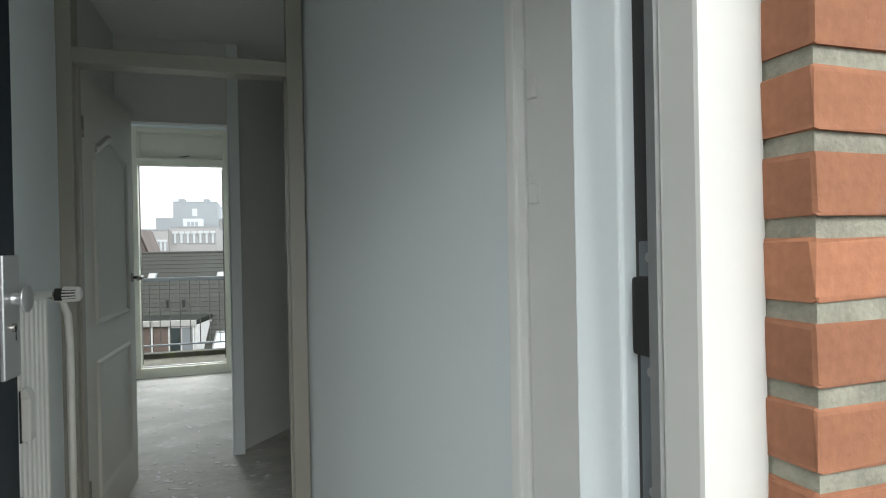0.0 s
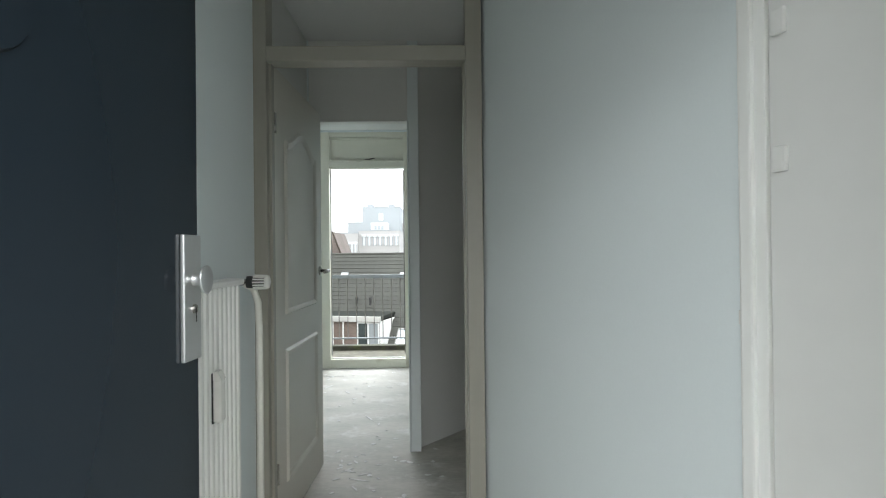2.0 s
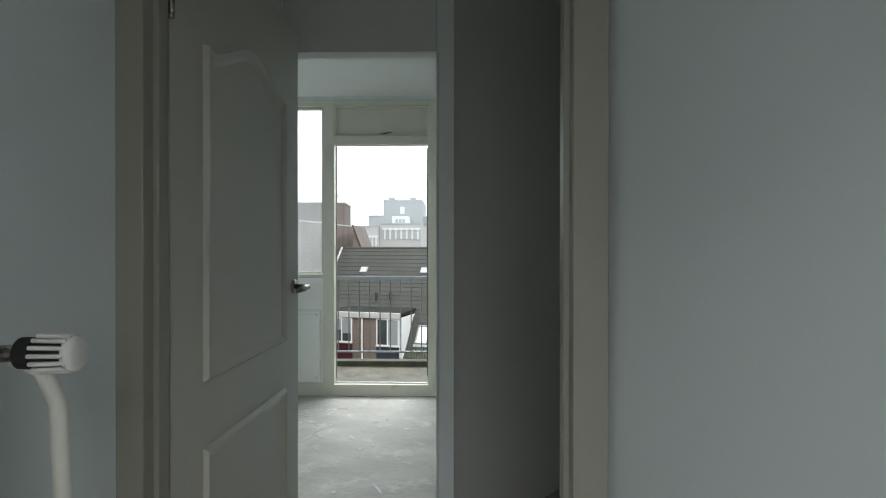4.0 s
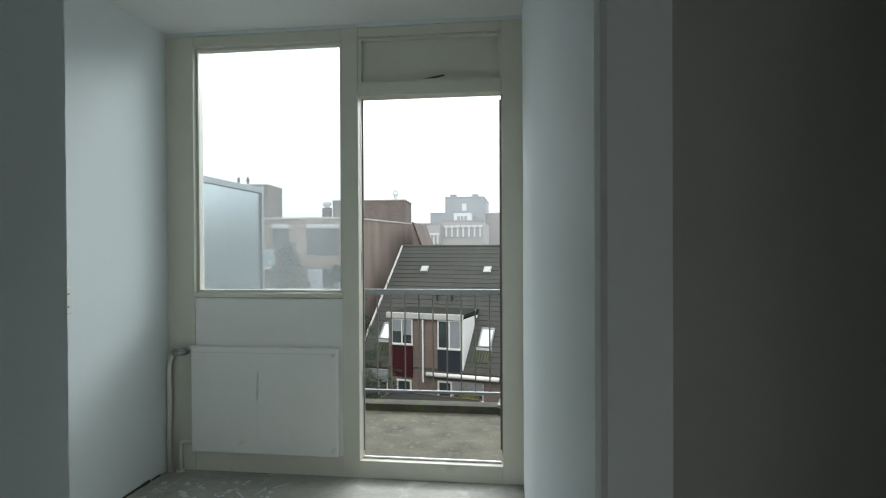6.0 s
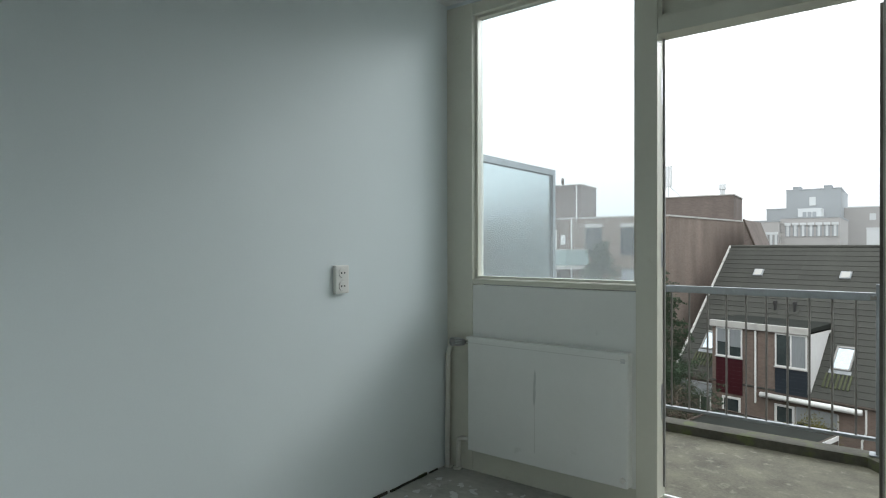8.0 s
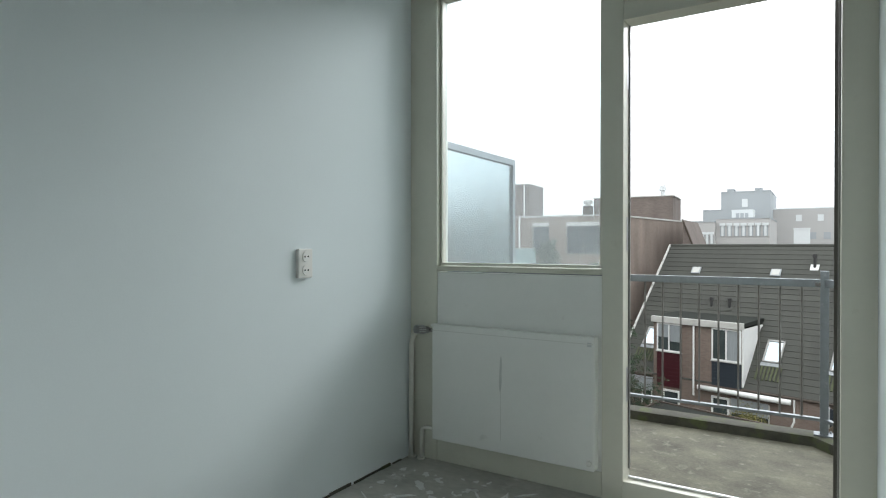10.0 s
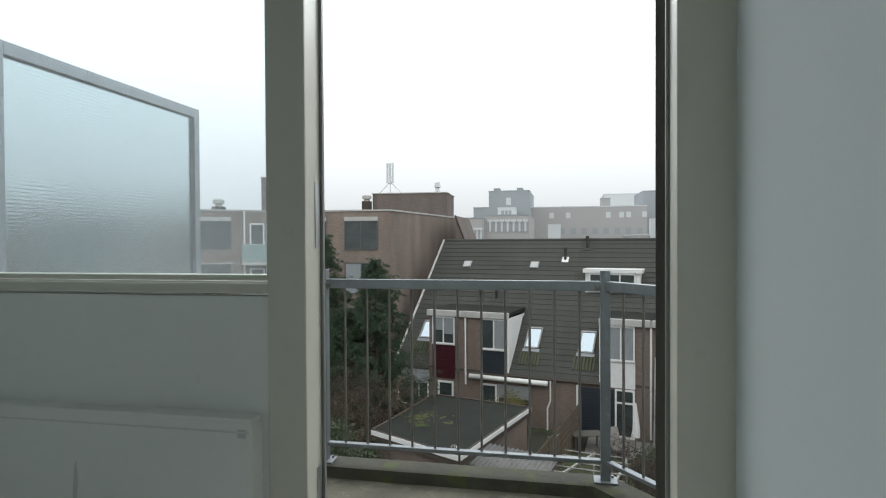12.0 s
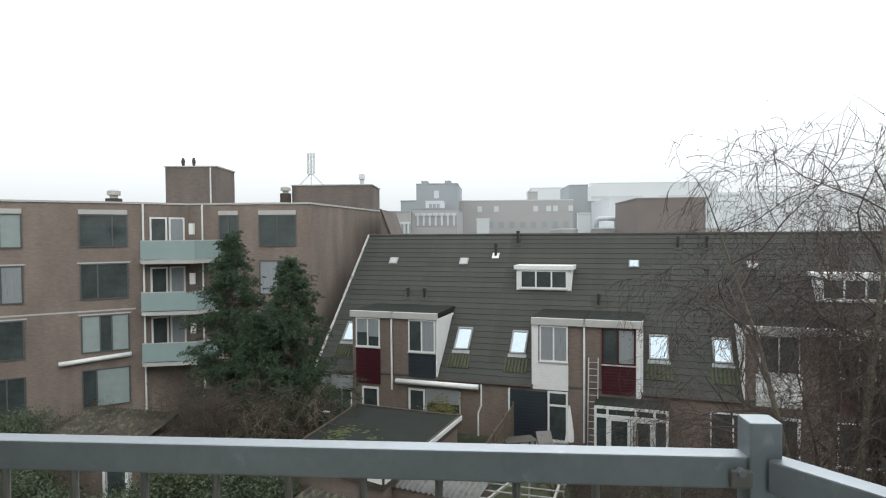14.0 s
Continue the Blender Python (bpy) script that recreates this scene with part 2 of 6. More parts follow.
M_MISTY = glass_material("condensation_glass", tint=(0.9, 0.94, 0.955), mist=0.075)
M_FROST = frosted_material("ribbed_frosted_glass")
M_BRICKROW = brick_material("brown_brick_far", (0.175, 0.132, 0.11), (0.14, 0.105, 0.087), (0.165, 0.145, 0.125))
M_BRICKAPT = brick_material("tan_brick_far", (0.207, 0.164, 0.137), (0.168, 0.133, 0.112), (0.185, 0.165, 0.145))
M_BRICKDK = brick_material("dark_brick_far", (0.15, 0.124, 0.112), (0.122, 0.1, 0.09), (0.145, 0.13, 0.118))
M_TILE = material("dark_roof_tile", (0.037, 0.039, 0.033), 0.85, spread=0.3, scale=1.2, fine=14, bump=0.5, each=0.12, dirt=(0.075, 0.09, 0.045), dirt_at=0.6, dirt_scale=0.9)
M_MOSS = material("mossy_ribbed_tile", (0.06, 0.07, 0.035), 0.9, spread=0.5, scale=6, fine=30, bump=0.6, dirt=(0.05, 0.06, 0.03), dirt_at=0.5, dirt_scale=6)
M_WHITE = material("white_joinery", (0.62, 0.63, 0.62), 0.5, spread=0.06, scale=4, bump=0.05)
M_GREYW = material("light_grey_fascia", (0.38, 0.38, 0.36), 0.6, spread=0.12, scale=2, bump=0.08, dirt=(0.27, 0.27, 0.25), dirt_at=0.6)
M_VERGE = material("flaking_pale_paint", (0.45, 0.45, 0.43), 0.8, spread=0.2, scale=3, fine=20, bump=0.3, dirt=(0.12, 0.12, 0.11), dirt_at=0.53, dirt_scale=3)
M_WFRAME = material("dark_grey_window_frame", (0.07, 0.076, 0.073), 0.5, spread=0.1, scale=3, bump=0.05)
M_REDP = material("dark_red_boards", (0.042, 0.006, 0.010), 0.45, spread=0.12, scale=3)
M_NAVYP = material("blue_black_boards", (0.017, 0.024, 0.032), 0.5, spread=0.15, scale=3)
M_PANE = dark_glass("dark_window_pane")
M_CURTAIN = material("pale_curtain_behind_pane", (0.22, 0.24, 0.25), 0.3, spread=0.15, scale=3, fine=12, bump=0, stretch=(8, 8, 0.5))
M_SKYPANE = material("roof_window_pane", (0.45, 0.52, 0.56), 0.04, 0.9, spread=0.05, bump=0)
M_FELT = material("bitumen_felt", (0.022, 0.025, 0.022), 0.85, spread=0.35, scale=1.2, fine=20, bump=0.4, dirt=(0.07, 0.10, 0.015), dirt_at=0.64, dirt_scale=0.7, spec=0.12)
M_CORR = material("corrugated_cement", (0.062, 0.057, 0.046), 0.9, spread=0.4, scale=2, fine=20, bump=0.4, dirt=(0.125, 0.125, 0.08), dirt_at=0.52, dirt_scale=4, spec=0.12)
M_LEAD = material("lead_flashing", (0.26, 0.28, 0.29), 0.6, 0.2, spread=0.3, scale=6)
M_MINT = material("mint_balcony_panel", (0.221, 0.295, 0.287), 0.4, spread=0.06, scale=1.5, bump=0.03)
M_FIR = material("conifer_needles", (0.045, 0.07, 0.042), 0.8, spread=0.4, scale=3, fine=20, bump=0, spec=0.2)
M_SHRUB = material("shrub_leaves", (0.06, 0.08, 0.045), 0.6, spread=0.5, scale=3, fine=20, bump=0, spec=0.3)
M_YEL = material("yellow_green_leaves", (0.12, 0.112, 0.03), 0.7, spread=0.4, scale=3, fine=20, bump=0)
M_BARK = material("brown_bark", (0.055, 0.043, 0.034), 0.9, spread=0.35, scale=6, fine=40, bump=0.5, stretch=(1, 1, 0.3))
M_BIRCH = material("birch_bark", (0.12, 0.108, 0.08), 0.85, spread=0.3, scale=5, fine=20, bump=0.3, dirt=(0.04, 0.035, 0.03), dirt_at=0.52, dirt_scale=7)
M_TWIG = material("dark_twigs", (0.06, 0.045, 0.04), 0.9, spread=0.3, bump=0)
M_HEDGE = material("brown_winter_twigs", (0.062, 0.046, 0.035), 0.9, spread=0.35, bump=0)
M_ROOFMOSS = material("bright_roof_moss", (0.045, 0.055, 0.014), 0.95, spread=0.5, scale=5, fine=40, bump=0.6)
M_PERG = material("weathered_white_paint", (0.27, 0.27, 0.25), 0.7, spread=0.2, scale=6, bump=0.1)
M_EARTH = material("garden_ground", (0.028, 0.03, 0.018), 0.95, spread=0.5, scale=0.7, fine=8, bump=0.6, dirt=(0.06, 0.085, 0.03), dirt_at=0.5, dirt_scale=0.35)
M_LAWN = material("winter_lawn", (0.045, 0.052, 0.024), 0.95, spread=0.5, scale=3, fine=60, bump=0.8)
M_FENCE = material("weathered_timber", (0.1, 0.078, 0.055), 0.85, spread=0.35, scale=4, fine=30, bump=0.3, stretch=(5, 5, 1))
M_PAVE = material("concrete_paving", (0.17, 0.165, 0.155), 0.9, spread=0.25, scale=3, fine=40, bump=0.3)
# M_FAR*, M_FOG and M_BRICKHAZE carry distance haze in their base colours
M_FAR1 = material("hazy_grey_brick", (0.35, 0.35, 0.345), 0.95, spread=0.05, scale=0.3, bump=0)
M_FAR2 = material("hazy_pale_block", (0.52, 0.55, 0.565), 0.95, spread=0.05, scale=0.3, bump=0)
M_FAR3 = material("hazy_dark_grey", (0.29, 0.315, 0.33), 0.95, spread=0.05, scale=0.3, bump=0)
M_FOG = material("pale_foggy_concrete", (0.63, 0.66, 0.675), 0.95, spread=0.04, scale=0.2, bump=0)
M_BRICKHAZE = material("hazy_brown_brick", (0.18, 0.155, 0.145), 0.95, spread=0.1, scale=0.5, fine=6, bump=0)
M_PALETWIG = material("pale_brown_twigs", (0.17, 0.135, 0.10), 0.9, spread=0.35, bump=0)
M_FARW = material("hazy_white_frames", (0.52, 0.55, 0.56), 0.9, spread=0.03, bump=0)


# ---- building helpers ----
def mesh_of(name, bm, mat, smooth=False):
    me = bpy.data.meshes.new(name)
    bmesh.ops.recalc_face_normals(bm, faces=bm.faces)
    bm.to_mesh(me)
    bm.free()
    if smooth:
        for p in me.polygons:
            p.use_smooth = True
    me.materials.append(mat)
    return me


def part(name, bm, mat, parent, label="", smooth=False):
    ob = new(name, mesh_of(name, bm, mat, smooth))
    ob.parent = parent
    if label:
        ob["label"] = label
    return ob


def thing(name, label, category, m=None, group="", kind=""):
    ob = new(name)
    ob.empty_display_size = 0.1
    ob.matrix_world = m if m is not None else Matrix()
    return tagged(ob, label, category, group, kind)


def structure(name, bm, mat, label="", category="", smooth=False):
    ob = new(name, mesh_of(name, bm, mat, smooth))
    return tagged(ob, label, category, kind="structure")


def box(bm, x0, x1, y0, y1, z0, z1, bevel=0.0, m=None):
    vs = [bm.verts.new(Vector((x, y, z)) if m is None else m @ Vector((x, y, z))) for x in (x0, x1) for y in (y0, y1) for z in (z0, z1)]
    fs = [bm.faces.new([vs[i] for i in f]) for f in ((0, 1, 3, 2), (4, 6, 7, 5), (0, 4, 5, 1), (2, 3, 7, 6), (0, 2, 6, 4), (1, 5, 7, 3))]
    if bevel:
        es = list({e for f in fs for e in f.edges})
        bmesh.ops.bevel(bm, geom=es, offset=bevel, segments=2, profile=0.6, affect="EDGES")
    return bm


def bx(*a, **k):
    return box(bmesh.new(), *a, **k)


def tube(bm, pts, radii, sides=8, cap=True):
    """A tube along points, tapering through radii."""
    rings, n = [], len(pts)
    pts = [Vector(p) for p in pts]
    for i, p in enumerate(pts):
        d = (pts[min(i + 1, n - 1)] - pts[max(i - 1, 0)]).normalized()
        a = d.orthogonal().normalized() if i == 0 else (a - d * a.dot(d)).normalized()
        b = d.cross(a)
        r = radii[i] if isinstance(radii, (list, tuple)) else radii
        rings.append([bm.verts.new(p + (a * math.cos(2 * math.pi * k / sides) + b * math.sin(2 * math.pi * k / sides)) * r) for k in range(sides)])
    for r0, r1 in zip(rings, rings[1:]):
        for k in range(sides):
            bm.faces.new((r0[k], r0[(k + 1) % sides], r1[(k + 1) % sides], r1[k]))
    if cap:
        bm.faces.new(rings[0][::-1])
        bm.faces.new(rings[-1])
    return bm


def rod(p, q, r, sides=10):
    return tube(bmesh.new(), [p, q], r, sides)


def prism(bm, poly, z0, z1, m=None):
    f = (lambda v: Vector(v)) if m is None else (lambda v: m @ Vector(v))
    lo, hi = [bm.verts.new(f((x, y, z0))) for x, y in poly], [bm.verts.new(f((x, y, z1))) for x, y in poly]
    bm.faces.new(lo[::-1])
    bm.faces.new(hi)
    for i in range(len(poly)):
        j = (i + 1) % len(poly)
        bm.faces.new((lo[i], lo[j], hi[j], hi[i]))
    return bm


def along(p, q, z=0.0):
    """A frame whose x runs from p to q and whose y points to the left of it."""
    a = math.atan2(q[1] - p[1], q[0] - p[0])
    return Matrix.Translation((p[0], p[1], z)) @ Matrix.Rotation(a, 4, "Z")


def wall(name, p, q, thick, z0=0.0, z1=2.62, holes=(), mat=None, label="plain white painted plaster wall"):
    """A wall from p to q that thickens to its left; holes are (from, to, bottom, top)."""
    L = math.hypot(q[0] - p[0], q[1] - p[1])
    bm, m = bmesh.new(), along(p, q)
    x = 0.0
    for a, b, lo, hi in sorted(holes):
        if a > x:
            box(bm, x, a, 0, thick, z0, z1, m=m)
        if lo > z0:
            box(bm, a, b, 0, thick, z0, lo, m=m)
        if hi < z1:
            box(bm, a, b, 0, thick, hi, z1, m=m)
        x = b
    if x < L:
        box(bm, x, L, 0, thick, z0, z1, m=m)
    return structure(name, bm, mat or M_WALL, label, "wall")


def ring(bm, loop, w, d, m):
    """A moulded frame along a closed loop in the x-z plane of m: rises to d at its middle."""
    n = len(loop)
    cx, cz = sum(p[0] for p in loop) / n, sum(p[1] for p in loop) / n
    rows = []
    for k, (off, up) in enumerate(((0, 0), (0.3 * w, d), (0.7 * w, d * 0.6), (w, 0))):
        row = []
        for i, p in enumerate(loop):
            a, b = Vector(loop[i - 1]), Vector(loop[(i + 1) % n])
            t = (b - a).normalized()
            nn = Vector((-t[1], t[0]))
            if nn.dot(Vector((cx - p[0], cz - p[1]))) < 0:
                nn = -nn
            row.append(bm.verts.new(m @ Vector((p[0] + nn[0] * off, -up, p[1] + nn[1] * off))))
        rows.append(row)
    for r0, r1 in zip(rows, rows[1:]):
        for i in range(n):
            bm.faces.new((r0[i], r0[(i + 1) % n], r1[(i + 1) % n], r1[i]))
    return bm


# ---- the flat: floor, walls, ceiling ----
CEIL = 2.62
A_DIR, B_DIR = Vector((0.643, 0.766)), Vector((0.766, -0.643))   # the skewed passage and its cross wall
J0 = Vector((2.38, -1.0))                                        # jamb of the living room door


def ab(a, b):
    p = J0 + A_DIR * a + B_DIR * b
    return (p.x, p.y)


structure("floor", prism(bmesh.new(), [(-1.3, 0.12), (0.95, 0.12), (0.95, -0.5), ab(0.0, -1.15), ab(5.0, -2.1), ab(5.0, 4.2), ab(-0.2, 4.2), (4.2, -6.34), (0.3, -6.34), (-1.3, -3.0)], -0.2, 0.0), M_FLOOR, "bare grey screed floor with white paint and plaster splashes", "floor")
structure("ceiling", prism(bmesh.new(), [(-1.3, 0.12), (0.95, 0.12), (0.95, -0.5), ab(0.0, -1.15), ab(5.0, -2.1), ab(5.0, 4.2), ab(-0.2, 4.2), (4.2, -6.34), (0.3, -6.34), (-1.3, -3.0)], CEIL, CEIL + 0.2), M_CEIL, "white painted ceiling of the flat", "ceiling")

M_SPLASH = material("white_plaster_splash", (0.64, 0.645, 0.63), 0.7, spread=0.12, scale=12, bump=0.3)
rs = random.Random(12)
flat_floor = bpy.data.objects["floor"]
for i in range(270):
    if i < 70:
        cx, cy = rs.uniform(-1.0, 0.85), rs.uniform(-3.6, -0.15)
    elif i < 110:
        cx, cy = rs.uniform(0.55, 1.2), rs.uniform(-5.9, -2.7)
    elif i < 160:
        cx, cy = rs.gauss(-0.1, 0.3), rs.gauss(-0.75, 0.3)
    elif i < 225:
        cx, cy = rs.uniform(-1.12, -0.4), rs.uniform(-0.65, -0.12)
    else:
        cx, cy = rs.gauss(0.75, 0.25), rs.gauss(-3.2, 0.5)
    cx, cy = min(max(cx, -1.1), 0.88 if cy > -2.7 else 1.2), min(cy, -0.1)
    long = i % 5 == 0 and i < 190
    L, wd, a0 = (rs.uniform(0.03, 0.13), rs.uniform(0.004, 0.012), rs.choice((0.9, 1.2, -0.6, 0.3, 2.2)) + rs.uniform(-0.4, 0.4)) if long else (rs.uniform(0.005, 0.02) * rs.choice((1, 1, 2.2)), rs.uniform(0.004, 0.018), rs.uniform(0, 3.1))
    poly = []
    for k in range(10):
        a = 2 * math.pi * k / 10
        px_, py_ = L * math.cos(a) * rs.uniform(0.5, 1.2), wd * math.sin(a) * rs.uniform(0.4, 1.6)
        poly.append((cx + px_ * math.cos(a0) - py_ * math.sin(a0), cy + px_ * math.sin(a0) + py_ * math.cos(a0)))
    part("splash", prism(bmesh.new(), poly, 0.0, 0.0022), M_SPLASH, flat_floor)

wall("wall_bedroom_west", (-1.185, 0.12), (-1.185, -2.72), -0.12)
# low dark strip draws the line at the wall foot; no gap is cut
bm = bmesh.new()
gap_y = -0.1
while gap_y > -2.6:
    step_ = rs.uniform(0.05, 0.16)
    box(bm, -1.186, -1.182 + rs.uniform(0.0, 0.006), gap_y - step_, gap_y, 0.0, rs.uniform(0.005, 0.016))
    gap_y -= step_ * rs.choice((1.0, 1.0, 1.3))
structure("trim_wall_foot", bm, M_KERB, "dark uneven strip drawn for the gap at the foot of the bedroom wall", "trim")
wall("wall_bedroom_east", (0.9935, -2.745), (0.937, 0.12), -0.07)
wall("wall_bedroom_south", (0.369, -2.66), (-1.185, -2.66), 0.1)
structure("wall_over_bedroom_door", bx(0.369, 0.992, -2.745, -2.66, 2.105, CEIL), M_PASS, "plaster wall above the bedroom doorway", "wall")
structure("wall_passage_north", prism(bmesh.new(), [(0.994, -2.747), (J0.x, J0.y), (J0.x - 0.0766, J0.y + 0.0643), (0.996, -2.589)], 0, CEIL), M_PASS, "plain off-white painted passage wall", "wall")
# lighter timber corner trim at the start of the passage
structure("trim_corner", prism(bmesh.new(), [(0.991, -2.751), (0.996, -2.754), (1.064, -2.673), (1.058, -2.668)], 0.0, 2.105), M_WALL, "off-white painted corner board of the bedroom doorway", "trim")
# cross wall with the living room door opening
structure("wall_living_room_door", (lambda bm: (box(bm, -0.12, 0.0, 0, 0.1, 0, CEIL, m=along(ab(0, 0), ab(0, 1))), box(bm, 0.86, 4.2, 0, 0.1, 0, CEIL, m=along(ab(0, 0), ab(0, 1))), box(bm, 0.0, 0.86, 0, 0.1, 2.12, CEIL, m=along(ab(0, 0), ab(0, 1))), bm)[-1])(bmesh.new()), M_PASS, "plaster wall with the open living room doorway", "wall")
bm = bmesh.new()
mB = along(ab(-0.012, 0), ab(-0.012, 1))
box(bm, -0.06, 0.005, 0, 0.124, 0, 2.115, 0.004, m=mB)
box(bm, 0.855, 0.92, 0, 0.124, 0, 2.115, 0.004, m=mB)
box(bm, -0.06, 0.92, 0, 0.124, 2.115, 2.18, 0.004, m=mB)
structure("trim_living_room_door", bm, M_TRIM, "painted timber frame of the living room doorway", "door frame")
# living room beyond
wall("wall_living_room_far", ab(4.86, 4.2), ab(4.86, -2.1), -0.15)
wall("wall_living_room_facade", ab(0.1, -0.95), ab(4.86, -1.8), 0.2, holes=((2.2, 4.4, 0.75, 2.3),))
wall("wall_living_room_back", ab(-0.1, 4.1), ab(4.9, 4.1), -0.15)
# passage south wall with a door standing ajar
P0 = Vector((1.375, -3.9))
P1 = P0 + A_DIR * 2.85
wall("wall_passage_south", (P1.x, P1.y), (P0.x, P0.y), 0.1, holes=((1.84, 2.73, 0.0, 2.1),), mat=M_PASS)
CB0, CB1 = P0 + B_DIR * 0.9 - A_DIR * 0.5, P1 + B_DIR * 0.9 + A_DIR * 0.03
wall("wall_cupboard_back", (CB1.x, CB1.y), (CB0.x, CB0.y), 0.08)

# hall: frame across it with a transom, side walls, entrance wall
wall("wall_hall_west", (0.40, -3.9), (0.40, -6.2), -0.12)
wall("wall_passage_west", (0.36, -2.662), (0.36, -3.9), -0.12, mat=M_PASS)
HR0, HR1 = Vector((1.375, -3.95)), Vector((2.02, -5.93))
wall("wall_hall_east", (HR1.x, HR1.y), (HR0.x, HR0.y), -0.1)
wall("wall_hall_corner", (2.1, -6.2), (2.06, -5.8), -0.1)


def door_frame(name, x0, x1, y, depth, transom, label):
    """Painted frame across the hall: two posts to the ceiling and a transom bar."""
    root = thing(name, label, "door frame", kind="structure")
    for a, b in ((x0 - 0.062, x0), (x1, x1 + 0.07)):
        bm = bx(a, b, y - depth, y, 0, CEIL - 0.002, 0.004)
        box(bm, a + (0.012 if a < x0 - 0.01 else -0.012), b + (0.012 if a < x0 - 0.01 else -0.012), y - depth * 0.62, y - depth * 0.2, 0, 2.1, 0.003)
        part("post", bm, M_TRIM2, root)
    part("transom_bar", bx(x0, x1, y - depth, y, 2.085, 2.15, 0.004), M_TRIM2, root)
    return root


door_frame("door_frame_1", 0.456, 1.302, -3.9, 0.1, 2.11, "beige painted hall door frame with an open transom above")

# ---- panelled inner door, standing open ----


def lever_handle(parent, x, z, y, out, toward, mat=M_CHROME):
    """Lever handle with rosette on a door face. out: -1 or 1 along y, toward: way of the lever along x."""
    bm = tube(bmesh.new(), [(x, y, z), (x, y + out * 0.008, z)], [0.026, 0.025], 20)
    tube(bm, [(x, y, z), (x, y + out * 0.045, z), (x + toward * 0.012, y + out * 0.056, z), (x + toward * 0.07, y + out * 0.06, z - 0.002), (x + toward * 0.125, y + out * 0.056, z - 0.006)], [0.0095, 0.0095, 0.010, 0.0105, 0.008], 12)
    return part("handle", bm, mat, parent, "brushed nickel lever handle", True)


def arch(x0, x1, z0, z1, rise, n=14):
    pts = [(x0, z0), (x1, z0)]
    for i in range(n + 1):
        f = i / n
        s = 0.5 - 0.5 * math.cos(2 * math.pi * min(1, max(0, (f - 0.0))))
        pts.append((x1 + (x0 - x1) * f, z1 + rise * s))
    return pts


def panel_door(name, label, w, h, m, group=""):
    root = thing(name, label, "door", m, group)
    part("leaf", bx(0, w, 0, 0.04, 0.008, h, 0.002), M_LEAF, root)
    for side, face in ((1, 0.0), (-1, 0.04)):
        mm = Matrix.Translation((0, face, 0)) @ Matrix.Diagonal((1, side, 1, 1))
        part("upper_moulding", ring(bmesh.new(), arch(0.155, w - 0.155, 0.98, h - 0.30, 0.09), 0.045, 0.011, mm), M_LEAF, root, "arched panel moulding")
        part("lower_moulding", ring(bmesh.new(), [(0.155, 0.2), (w - 0.155, 0.2), (w - 0.155, 0.82), (0.155, 0.82)], 0.045, 0.011, mm), M_LEAF, root)
    lever_handle(root, w - 0.06, 1.165, 0.0, -1, -1)
    lever_handle(root, w - 0.06, 1.165, 0.04, 1, -1)
    part("latch_plate", bx(w - 0.0005, w + 0.0015, 0.009, 0.031, 1.06, 1.28, 0.0005), M_CHROME, root)
    for z in (0.25, 1.8):
        part("hinge", rod((-0.004, -0.006, z), (-0.004, -0.006, z + 0.09), 0.007), M_CHROME, root)
    return root


panel_door("inner_door", "cream painted inner door with arched panels, standing wide open", 0.93, 2.10, along((0.458, -3.895), (0.484, -2.97)) @ Matrix.Translation((0, 0.0, 0)))
d = panel_door("cupboard_door", "cream painted passage door standing slightly ajar", 0.88, 2.09, along((1.985, -3.165), (1.352, -3.775)), "")

# ---- bedroom window wall: frame, sash, transom panel, open balcony door ----
win = thing("window_1", "cream painted timber window wall with a balcony doorway", "window", kind="structure")
XL, XR = -1.19, 0.955
for nm, b in (("post", (XL, -1.012, 0.0, 0.115, 0.0, 2.60)), ("post", (-0.099, 0.0, 0.0, 0.115, 0.0, 2.60)), ("post", (0.825, XR, 0.0, 0.115, 0.0, 2.60)),
              ("head", (-1.012, -0.099, 0.002, 0.113, 2.535, 2.598)), ("head", (0.0, 0.825, 0.002, 0.113, 2.543, 2.598)), ("transom_bar", (0.0, 0.825, 0.003, 0.112, 2.205, 2.28)),
              ("window_sill", (-1.012, -0.099, 0.002, 0.118, 1.04, 1.066)), ("threshold", (0.0, 0.825, 0.0, 0.06, 0.0, 0.10)), ("bottom_rail", (-1.012, -0.099, 0.004, 0.11, 0.0, 0.12))):
    part(nm, bx(*b, bevel=0.004), M_TRIM, win)
part("outer_sill", bx(0.0, 0.825, 0.06, 0.124, 0.001, 0.05, 0.004), M_CONC, win, "weathered outer sill")
part("threshold_strip", bx(0.01, 0.815, 0.045, 0.06, 0.101, 0.112, 0.002), M_ALU, win, "worn aluminium threshold strip")
part("transom_panel", bx(0.004, 0.821, 0.045, 0.075, 2.282, 2.541), M_TRIM, win, "solid cream panel above the balcony door")
for b in ((0.0, 0.018, 0.012, 0.044, 2.282, 2.541), (0.807, 0.825, 0.012, 0.044, 2.282, 2.541), (0.018, 0.807, 0.012, 0.044, 2.527, 2.541), (0.018, 0.807, 0.012, 0.044, 2.282, 2.294)):
    part("bead", bx(*b, bevel=0.002), M_TRIM, win)
part("latch", tube(bmesh.new(), [(0.37, 0.035, 2.292), (0.43, 0.022, 2.298), (0.50, 0.03, 2.315)], [0.006, 0.008, 0.004], 8), M_DARKWOOD, win, "dark metal transom latch")
part("spandrel_panel", bx(-1.011, -0.1, 0.006, 0.05, 0.12, 1.034), M_RADI, win, "painted panel under the window")
